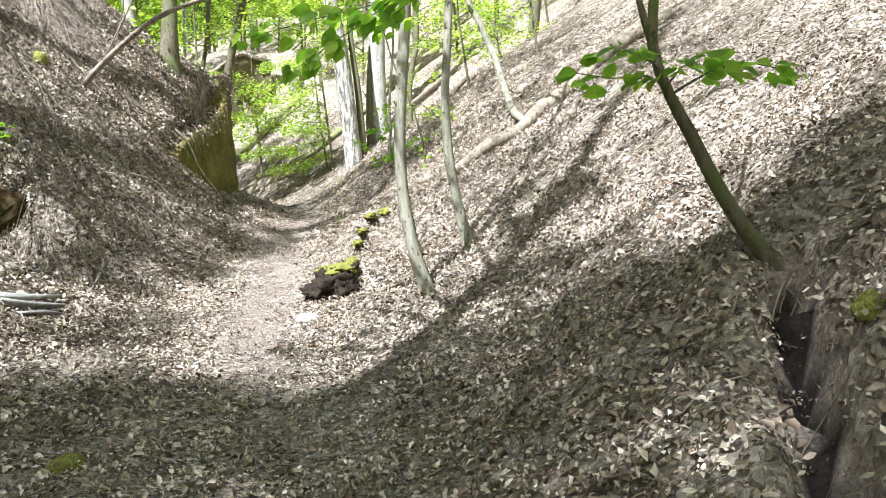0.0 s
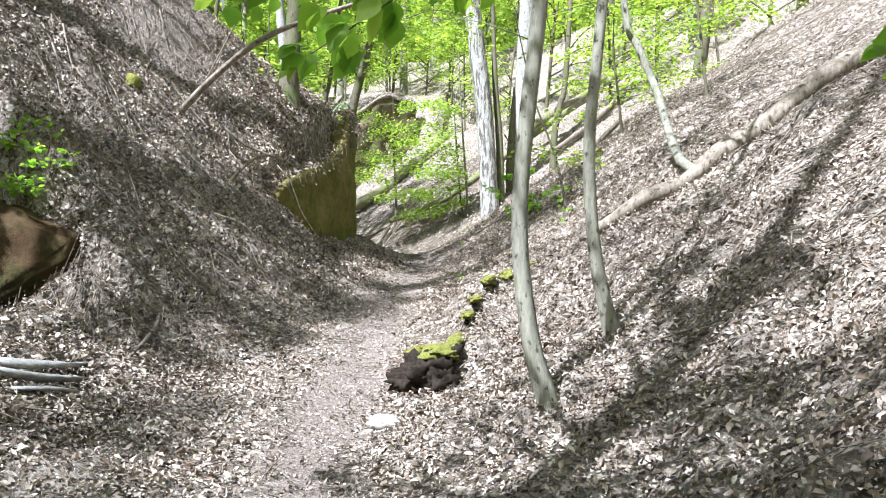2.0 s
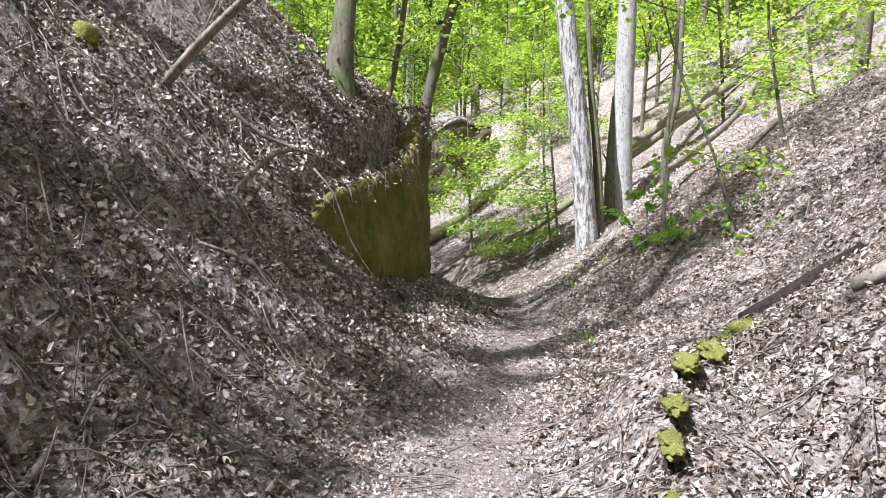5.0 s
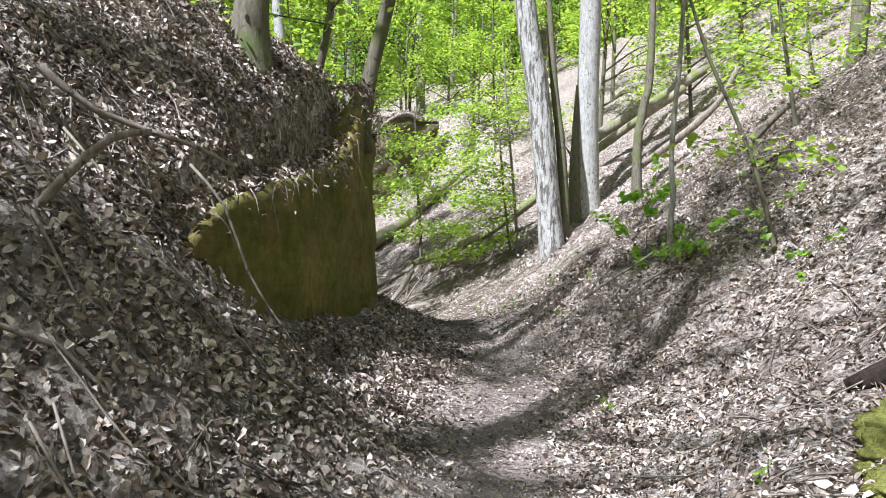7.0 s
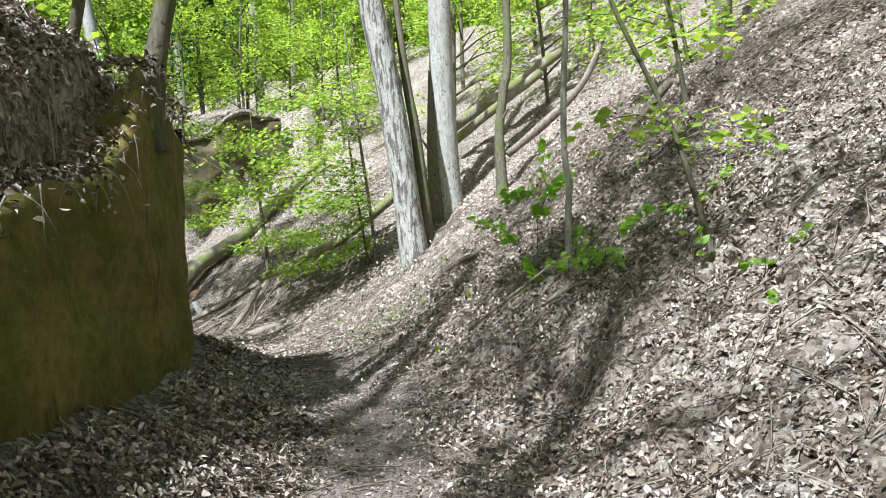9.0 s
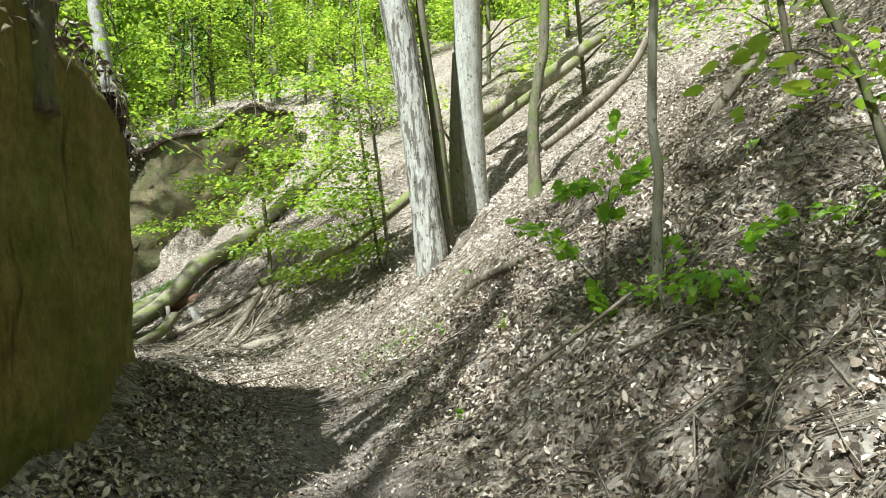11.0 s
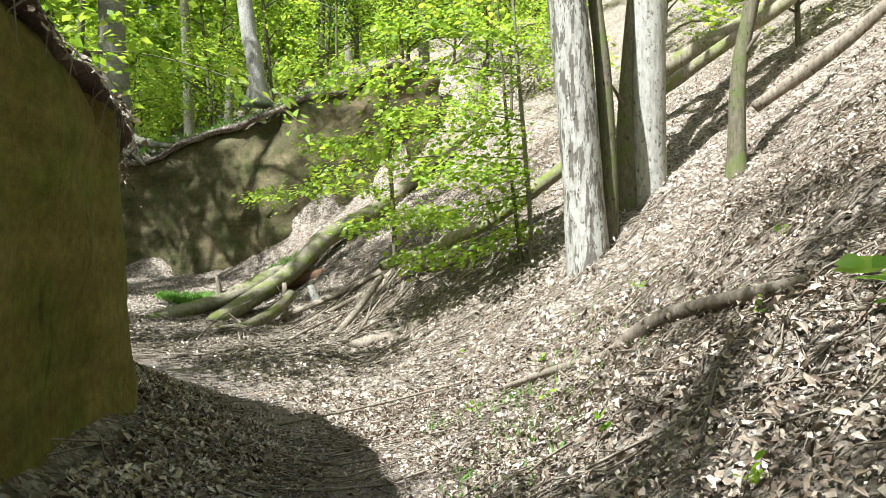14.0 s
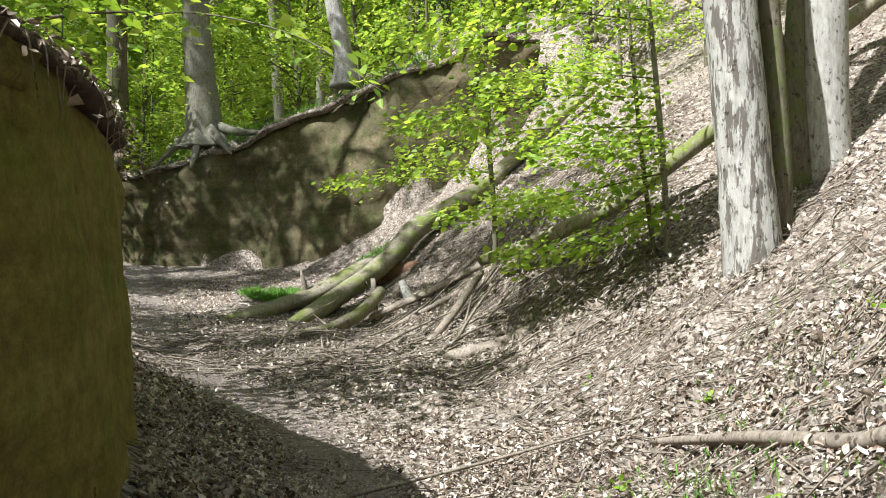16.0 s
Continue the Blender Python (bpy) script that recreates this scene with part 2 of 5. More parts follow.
# ---- the lie of the land ----
def curve_through(pts, step=0.25):
    """Points along a smooth line through pts."""
    p = np.array(pts, float)
    p = np.vstack([2 * p[0] - p[1], p, 2 * p[-1] - p[-2]])
    out = []
    for i in range(1, len(p) - 2):
        n = max(2, int(np.linalg.norm(p[i + 1] - p[i]) / step))
        for k in range(n):
            t = k / n
            a, b, c, d = p[i - 1], p[i], p[i + 1], p[i + 2]
            out.append(0.5 * (2 * b + (c - a) * t + (2 * a - 5 * b + 4 * c - d) * t * t + (3 * b - a - 3 * c + d) * t ** 3))
    out.append(p[-2])
    return np.array(out)


# the trodden line at the bottom of the hollow: x, y, z
AXIS = curve_through([(0.3, -30, -2.6), (0.1, -8, -0.7), (0.0, -3, -0.3), (-0.2, 0, -0.08), (-0.6, 3, 0.12), (-1.0, 4.5, 0.22), (-1.5, 6, 0.34),
                      (-1.85, 8, 0.56), (-2.1, 10, 0.83), (-2.2, 11.5, 1.0), (-2.3, 13, 1.12), (-2.7, 15, 1.25), (-3.4, 17, 1.28),
                      (-4.3, 18.6, 1.12), (-5.3, 19.9, 1.02), (-7.0, 21.4, 1.0), (-9.7, 23.4, 1.02), (-13, 26.5, 1.2), (-17, 30.5, 1.5),
                      (-24, 36, 2.2), (-40, 46, 3.5)])
# foot of the near rock face and of the far one
NEAR_FACE = curve_through([(-3.68, 10.15), (-3.68, 11), (-3.72, 12.3), (-3.78, 13.5), (-3.95, 14.5), (-4.42, 15.9), (-4.9, 16.95), (-5.55, 17.9), (-6.4, 18.8),
                           (-7.9, 19.9), (-9.8, 21.0)], 0.12)
FAR_FACE = curve_through([(-21, 33.2), (-18.5, 33.3), (-15.5, 34.2), (-12.3, 34.4), (-10.2, 35.2), (-8, 37)], 0.25)


def steps(n, seed):
    return np.random.RandomState(seed).rand(n, n)


GRIDS = [steps(64, k) for k in range(4)]


def rough(x, y, size, k=0):
    """Smooth noise between -1 and 1, with lumps of that size in metres."""
    g = GRIDS[k]
    u, v = np.asarray(x) / size + 17.3, np.asarray(y) / size + 9.1
    i, j = np.floor(u).astype(int), np.floor(v).astype(int)
    a, b = u - i, v - j
    a, b = a * a * (3 - 2 * a), b * b * (3 - 2 * b)
    i0, i1, j0, j1 = i % 64, (i + 1) % 64, j % 64, (j + 1) % 64
    return 2 * ((g[i0, j0] * (1 - a) + g[i1, j0] * a) * (1 - b) + (g[i0, j1] * (1 - a) + g[i1, j1] * a) * b) - 1


def nearest(line, x, y):
    """Index of the nearest point of a line, and the signed distance (positive to its right)."""
    x, y = np.atleast_1d(x).astype(float), np.atleast_1d(y).astype(float)
    idx, dist = np.zeros(len(x), int), np.zeros(len(x))
    tan = np.gradient(line[:, :2], axis=0)
    tan /= np.linalg.norm(tan, axis=1)[:, None]
    for s in range(0, len(x), 4000):
        q = slice(s, s + 4000)
        dx, dy = x[q, None] - line[None, :, 0], y[q, None] - line[None, :, 1]
        k = np.argmin(dx * dx + dy * dy, axis=1)
        r = np.arange(len(k))
        idx[q] = k
        side = np.sign(dx[r, k] * tan[k, 1] - dy[r, k] * tan[k, 0])
        dist[q] = np.hypot(dx[r, k], dy[r, k]) * np.where(side == 0, 1, side)
    return idx, dist


def soft_ramp(d, w=0.35):
    return w * np.logaddexp(0, np.clip(d / w, -60, 60)) + np.maximum(d / w - 60, 0) * w


def land(x, y, fine=True):
    """Height of the ground, and how bare of leaves it is (0 to 1)."""
    shape = np.shape(x)
    x, y = np.ravel(np.asarray(x, float)), np.ravel(np.asarray(y, float))
    k, d = nearest(AXIS, x, y)
    u, z0 = AXIS[k, 1], AXIS[k, 2]
    # the slope on the right
    start = np.interp(u, [-5, 0, 3, 4, 6, 8, 9.5, 11, 12.5, 13.5, 14.5, 16, 18, 18.8, 20, 22, 25, 30],
                      [0.6, 0.5, 0.6, 0.9, 1.25, 1.2, 0.85, 1.42, 1.05, 0.6, 0.35, 0.3, 0.85, 1.6, 2.1, 2.9, 4.2, 4.3])
    right = 0.74 * soft_ramp(d - start)
    right = np.where(right > 2.2, 2.2 + (right - 2.2) * 0.86, right)
    right = np.where(right > 13, 13 + (right - 13) * 0.12, right)
    kf, df = nearest(FAR_FACE, x, y)
    top_far = np.interp(FAR_FACE[kf, 0], [-21, -18, -14.5, -12, -9], [4.4, 4.7, 5.9, 6.6, 8.2])
    behind = np.clip((-df - 0.1) / 0.35, 0, 1)
    behind = behind * behind * (3 - 2 * behind) * (FAR_FACE[kf, 1] > 33.25)
    zr = z0 + right
    zr = zr + behind * np.maximum(top_far - 0.1 + 0.5 * np.clip(-df, 0, 1.5) + 0.12 * np.maximum(-df - 1.5, 0) - zr, 0)
    # a low ledge between the path and the slope
    zr = zr + 0.24 * np.exp(-((d - 1.0) / 0.3) ** 2) * np.clip((u - 7.3) / 0.5, 0, 1) * np.clip((10.2 - u) / 0.6, 0, 1)
    # the bank on the left, which ends in a nose of rock
    start = np.interp(u, [-5, 0, 4, 6.5, 7.35, 7.8, 8.1, 9.8, 10.5, 11, 12, 13, 13.4, 14, 19], [2.7, 2.6, 2.6, 2.8, 2.7, 1.7, 1.25, 0.5, 0.28, 0.2, 0.0, -0.2, -0.45, -1.0, -1.2])
    steep = 1.15 * soft_ramp(-d - start, 0.3)
    steep = steep + 0.2 * soft_ramp(-d - 0.5) * np.clip((8.6 - u) / 1.2, 0, 1)
    steep = np.where(steep > 8, 8 + (steep - 8) * 0.1, steep)
    crest = np.interp(y, [9, 10.5, 11.5, 12.6, 13.5, 14.5, 18, 21, 25, 40], [9.5, 8.0, 6.2, 4.7, 3.9, 3.6, 3.45, 2.9, 2.7, 4.0])
    crest = crest + 0.04 * np.maximum(-x - 6, 0)
    upper = -0.25 * np.logaddexp(-(z0 + steep) / 0.25, -crest / 0.25)
    mound = np.interp(y, [9, 10.5, 11.3, 13, 16, 17.5, 20], [1.2, 1.0, 0.68, 0.52, 0.5, 0.55, 0.6])
    lower = z0 + mound * 1.05 * soft_ramp(-d - 0.45, 0.2)
    kn, dn = nearest(NEAR_FACE, x, y)
    inside = np.clip((-dn - 0.11) / 0.12, 0, 1)
    inside = inside * inside * (3 - 2 * inside)
    wall_zone = np.clip((NEAR_FACE[kn, 1] - 10.2) / 0.5, 0, 1)
    zl = upper * (1 - wall_zone) + (lower + (np.maximum(upper, lower) - lower) * inside) * wall_zone
    t = np.clip(d / 0.5 + 0.5, 0, 1)
    z = zl * (1 - t) + zr * t
    far = np.hypot(x + 3, y - 15)
    slope_part = np.clip(np.abs(d) - 0.4, 0, 1)
    z = z + slope_part * (0.11 * rough(x, y, 1.7, 0) + 0.075 * rough(x, y, 0.6, 1) + 0.042 * rough(x + y, y - x, 0.33, 2)) + 0.6 * rough(x, y, 9, 2) * np.clip(far / 25 - 1, 0, 3)
    if fine:
        z = z + 0.024 * rough(x, y, 0.23, 3) * (0.35 + 0.65 * slope_part)
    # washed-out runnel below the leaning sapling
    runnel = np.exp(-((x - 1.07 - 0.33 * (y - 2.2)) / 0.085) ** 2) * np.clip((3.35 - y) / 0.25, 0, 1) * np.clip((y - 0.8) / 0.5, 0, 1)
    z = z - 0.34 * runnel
    # a bite out of the bank, in which a boulder is bared
    bite = np.clip((-3.9 - x) / 0.5, 0, 1) * np.clip((7.75 - y) / 0.3, 0, 1) * np.clip((y - 5.2) / 0.8, 0, 1) * np.clip((x + 6.3) / 0.5, 0, 1)
    z = z - bite * np.maximum(z - 0.92, 0)
    path = np.exp(-(d / 0.36) ** 2) * np.clip((u + 1) / 4, 0, 1) * (1 - 0.55 * np.clip((u - 28) / 6, 0, 1)) * np.clip((u - 2.5) / 4, 0.25, 1)
    scar = np.exp(-(((x + 5.5) / 0.7) ** 2 + ((y - 11.0 + 0.4 * (x + 5.5)) / 1.0) ** 2))
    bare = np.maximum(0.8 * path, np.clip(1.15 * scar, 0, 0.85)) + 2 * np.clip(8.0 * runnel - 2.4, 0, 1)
    return z.reshape(shape), bare.reshape(shape)


def ground_at(x, y):
    return float(land(np.array([x]), np.array([y]), False)[0][0])


# ---- mesh helpers ----
def mesh_object(name, verts, faces, mat, parent=None, smooth=True):
    me = bpy.data.meshes.new(name)
    me.from_pydata([tuple(v) for v in verts], [], [tuple(f) for f in faces])
    me.materials.append(mat)
    if smooth:
        me.shade_smooth()
    ob = new(name, me)
    if parent:
        ob.parent = parent
    return ob


def array_mesh(name, verts, loops, size, mat):
    """A mesh out of arrays whose faces all have the same number of corners."""
    me = bpy.data.meshes.new(name)
    nf = len(loops) // size
    me.vertices.add(len(verts))
    me.vertices.foreach_set("co", np.ascontiguousarray(verts, np.float32).ravel())
    me.loops.add(len(loops))
    me.loops.foreach_set("vertex_index", np.ascontiguousarray(loops, np.int32))
    me.polygons.add(nf)
    me.polygons.foreach_set("loop_start", np.arange(0, nf * size, size, dtype=np.int32))
    me.update(calc_edges=True)
    me.materials.append(mat)
    return me


def part(name, data, parent, label=""):
    """Links a mesh as one part under a thing or under a part."""
    ob = new(name, data)
    ob.parent = parent
    if label:
        ob["label"] = label
    return ob


def tube_data(name, pts, radii, mat, seg=9, wobble=0.08, seed=0, flare=0.0, step=0.12, cap=True):
    """A tapered, slightly uneven limb along pts."""
    line = curve_through(pts, step)
    n = len(line)
    s = np.linspace(0, 1, n)
    knots = np.concatenate([[0], np.cumsum(np.linalg.norm(np.diff(np.array(pts, float), axis=0), axis=1))])
    if len(radii) == len(pts):
        r = np.interp(s, knots / knots[-1], radii)
    else:
        r = np.interp(s, np.linspace(0, 1, len(radii)), radii)
    r = r * (1 + flare * np.exp(-s * n * step / 0.22))
    tan = np.gradient(line, axis=0)
    tan /= np.linalg.norm(tan, axis=1)[:, None] + 1e-9
    ref = np.array([1.0, 0.03, 0.02]) if abs(tan[:, 0]).mean() < 0.8 else np.array([0.02, 1.0, 0.03])
    e1 = ref - tan * (tan @ ref)[:, None]
    e1 /= np.linalg.norm(e1, axis=1)[:, None]
    e2 = np.cross(tan, e1)
    a = np.linspace(0, 2 * np.pi, seg, endpoint=False)
    rs = np.random.RandomState(seed)
    lobes = 1 + wobble * (np.sin(2 * a + rs.rand() * 6) + 0.6 * np.sin(3 * a + rs.rand() * 6))
    along = 1 + wobble * rough(np.arange(n) * step, seed * 3.7, 0.35, 1)[:, None]
    lump = along * lobes[None, :] * (1 + 0.5 * wobble * rough(np.arange(n)[:, None] * step + a[None, :] * 0.3, a[None, :] * 1.3 + seed, 0.2, 2))
    v = line[:, None, :] + (r[:, None] * lump)[:, :, None] * (np.cos(a)[None, :, None] * e1[:, None, :] + np.sin(a)[None, :, None] * e2[:, None, :])
    v = v.reshape(-1, 3)
    i, j = np.meshgrid(np.arange(n - 1), np.arange(seg), indexing="ij")
    i, j = i.ravel(), j.ravel()
    j2 = (j + 1) % seg
    quads = np.stack([i * seg + j, i * seg + j2, (i + 1) * seg + j2, (i + 1) * seg + j], 1)
    faces = [tuple(q) for q in quads.tolist()]
    if cap:
        faces += [tuple(range(seg))[::-1], tuple(range((n - 1) * seg, n * seg))]
    me = bpy.data.meshes.new(name)
    me.from_pydata(v.tolist(), [], faces)
    me.materials.append(mat)
    me.shade_smooth()
    return me


def leaves_data(name, at, direction, normal, size, mat, width=0.58, fold=0.22, seed=0, simple=False, crumple=0.0):
    """Many leaves, each a folded blade of six corners. at, direction, normal: arrays of n x 3; size: n."""
    rs = np.random.RandomState(seed)
    n = len(at)
    dirn = direction / (np.linalg.norm(direction, axis=1)[:, None] + 1e-9)
    side = np.cross(normal, dirn)
    side /= np.linalg.norm(side, axis=1)[:, None] + 1e-9
    up = np.cross(dirn, side)
    w = size * width * (0.65 + 0.7 * rs.rand(n))
    curl = size * fold * (rs.rand(n) * 2 - 0.4)
    bend = size * 0.25 * (rs.rand(n) - 0.5)
    if simple:
        v = np.stack([at, at + dirn * (0.48 * size)[:, None] + side * (0.5 * w)[:, None] + up * curl[:, None], at + dirn * size[:, None] + up * bend[:, None],
                      at + dirn * (0.48 * size)[:, None] - side * (0.5 * w)[:, None] + up * curl[:, None]], 1)
        return array_mesh(name, v.reshape(-1, 3), np.arange(4 * n), 4, mat)
    plan = ((0.0, 0.0, 0.0, 0.0), (0.32, 0.5, 1.0, 0.5), (0.72, 0.36, 0.8, 1.0), (1.0, 0.0, 0.0, 0.6), (0.72, -0.36, 0.8, 1.0), (0.32, -0.5, 1.0, 0.5))
    v = np.empty((n, 6, 3))
    for k, (l, s, c, b) in enumerate(plan):
        v[:, k] = at + dirn * (l * size)[:, None] + side * (s * w)[:, None] + up * (c * curl + b * bend)[:, None]
    if crumple:
        v += rs.normal(size=v.shape) * (size * crumple)[:, None, None]
    base = (np.arange(n) * 6)[:, None]
    loops = (base + np.array([0, 3, 2, 1, 0, 5, 4, 3])[None, :]).ravel()
    me = array_mesh(name, v.reshape(-1, 3), loops, 4, mat)
    me.shade_smooth()
    return me


def unit_rows(n, rs):
    v = rs.normal(size=(n, 3))
    return v / np.linalg.norm(v, axis=1)[:, None]


# ---- the ground: one sheet out to the horizon ----
def spread(lo, hi, step, far):
    mid = np.arange(lo, hi, step)
    out, s, edge = [], step, 0.0
    while edge < far:
        s *= 1.13
        edge += s
        out.append(edge)
    out = np.array(out)
    return np.concatenate([lo - out[::-1], mid, mid[-1] + out])


gx, gy = spread(-9.5, 6.0, 0.11, 900), spread(-1.5, 27.0, 0.12, 900)
GX, GY = np.meshgrid(gx, gy, indexing="ij")
GZ, GB = land(GX, GY)
ni, nj = GX.shape
ii, jj = np.meshgrid(np.arange(ni - 1), np.arange(nj - 1), indexing="ij")
ii, jj = ii.ravel(), jj.ravel()
quads = np.stack([ii * nj + jj, (ii + 1) * nj + jj, (ii + 1) * nj + jj + 1, ii * nj + jj + 1], 1)
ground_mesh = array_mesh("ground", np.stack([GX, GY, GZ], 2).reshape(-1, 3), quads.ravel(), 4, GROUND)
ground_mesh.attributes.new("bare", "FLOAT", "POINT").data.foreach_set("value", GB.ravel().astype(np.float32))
ground_mesh.shade_smooth()
ground = tagged(new("ground", ground_mesh), "sloping forest floor of brown leaf mould with a trodden footpath", "ground", kind="structure")


# ---- rock faces ----
def rock_face(name, line, foot, top, mat, label, lean=0.12, bulge=0.12, seed=0, depth=1.2, rows=26, front=0.1):
    """A face of rock along a line, with an uneven surface, a rounded crest, and a body behind it."""
    n = len(line)
    tan = np.gradient(line, axis=0)
    tan /= np.linalg.norm(tan, axis=1)[:, None]
    out = np.stack([tan[:, 1], -tan[:, 0]], 1)
    verts = []
    arc = np.concatenate([[0], np.cumsum(np.linalg.norm(np.diff(line, axis=0), axis=1))])
    prof = np.linspace(0, 1, rows)
    for r in range(rows + 3):
        if r < rows:
            h = prof[r]
            z = foot + (top - foot) * h
            off = -lean * h * (top - foot) / 2 - 0.05 * np.clip((h - 0.93) / 0.07, 0, 1) ** 2 + front
            off = off + bulge * rough(arc, z * 0.6 + seed, 1.1, 0) + 0.55 * bulge * rough(arc * 1.3, z + seed, 0.38, 1) + 0.25 * bulge * rough(arc, z * 0.8, 0.16, 2)
        else:
            back = (0.25, 0.6, 1.0)[r - rows]
            z = top - 0.06 - 0.6 * back
            off = front - 0.12 - depth * back + 0 * arc
        verts.append(np.stack([line[:, 0] + out[:, 0] * off, line[:, 1] + out[:, 1] * off, z + 0 * arc], 1))
    v = np.concatenate(verts)
    R = rows + 3
    i, j = np.meshgrid(np.arange(R - 1), np.arange(n - 1), indexing="ij")
    i, j = i.ravel(), j.ravel()
    q = np.stack([i * n + j, i * n + j + 1, (i + 1) * n + j + 1, (i + 1) * n + j], 1)
    me = array_mesh(name, v, q.ravel(), 4, mat)
    me.shade_smooth()
    return tagged(new(name, me), label, "rock face", kind="structure")


ny = NEAR_FACE[:, 1]
near_foot = land(NEAR_FACE[:, 0] + 0.1, ny, False)[0] - 0.35
near_top = np.interp(ny, [9.9, 10.3, 10.7, 11.0, 12.0, 12.8, 13.15, 13.5, 13.75, 14.1, 15, 16.5, 18, 19, 21], [1.5, 2.0, 2.32, 2.42, 2.70, 2.86, 3.1, 3.6, 3.7, 3.6, 3.55, 3.42, 3.32, 3.15, 2.9])
near_top = near_top + 0.05 * rough(ny * 1.0, 3.1, 0.3, 1)
rock_face("rock_face_near", NEAR_FACE, near_foot, near_top, ROCK, "sheer sandstone face stained olive by algae, with a leafy crest", 0.05, 0.07, 0, 0.5, 34)
far_foot = land(FAR_FACE[:, 0] + 0.2, FAR_FACE[:, 1] - 0.5, False)[0] - 0.4
far_top = np.interp(FAR_FACE[:, 0], [-21, -18, -14.5, -12, -9], [4.4, 4.7, 5.9, 6.6, 8.2]) + 0.2 * rough(FAR_FACE[:, 0], 2.0, 1.0, 1)
rock_face("rock_face_far", FAR_FACE, far_foot, far_top, FAR_ROCK, "tall grey-brown sandstone face under overhanging turf", 0.08, 0.22, 5, 1.0, 30, 0.25)


def turf_edge(name, line, top, out_by, thick, mat, label, seed):
    """Overhanging strip of earth and roots along the crest of a face."""
    n, seg = len(line), 9
    tan = np.gradient(line, axis=0)
    tan /= np.linalg.norm(tan, axis=1)[:, None]
    side = np.stack([tan[:, 1], -tan[:, 0]], 1)
    arc = np.concatenate([[0], np.cumsum(np.linalg.norm(np.diff(line, axis=0), axis=1))])
    a = np.linspace(0, 2 * np.pi, seg, endpoint=False)
    v = np.empty((n, seg, 3))
    for j, t in enumerate(a):
        r = thick * (1 + 0.75 * rough(arc, t * 2 + seed, 0.45, 0) + 0.55 * rough(arc, t * 3 + seed, 0.13, 1))
        off = out_by + 1.3 * r * np.cos(t)
        v[:, j] = np.stack([line[:, 0] + side[:, 0] * off, line[:, 1] + side[:, 1] * off, top + 0.01 + 0.75 * r * np.sin(t) + 0.05 * rough(arc, 7.0 + seed, 0.6, 2)], 1)
    i, j = np.meshgrid(np.arange(n - 1), np.arange(seg), indexing="ij")
    i, j = i.ravel(), j.ravel()
    j2 = (j + 1) % seg
    q = np.stack([i * seg + j, (i + 1) * seg + j, (i + 1) * seg + j2, i * seg + j2], 1)
    me = array_mesh(name, v.reshape(-1, 3), q.ravel(), 4, mat)
    me.shade_smooth()
    return tagged(new(name, me), label, "turf", kind="structure")


turf_edge("turf_edge_far", FAR_FACE, far_top, 0.10, 0.10, GROUND, "overhanging dark turf and roots above the far rock", 9)
cap_sel = (ny > 15.3) & (ny < 18.6)
turf_edge("turf_edge_near", NEAR_FACE[cap_sel], near_top[cap_sel], 0.04, 0.045, EARTH, "dark overhanging humus and roots on the near rock", 12)


def sheet_height(x, y):
    """Height of the built ground sheet between its corners."""
    i = np.clip(np.searchsorted(gx, x) - 1, 0, ni - 2)
    j = np.clip(np.searchsorted(gy, y) - 1, 0, nj - 2)
    a, b = (x - gx[i]) / (gx[i + 1] - gx[i]), (y - gy[j]) / (gy[j + 1] - gy[j])
    return (GZ[i, j] * (1 - a) + GZ[i + 1, j] * a) * (1 - b) + (GZ[i, j + 1] * (1 - a) + GZ[i + 1, j + 1] * a) * b


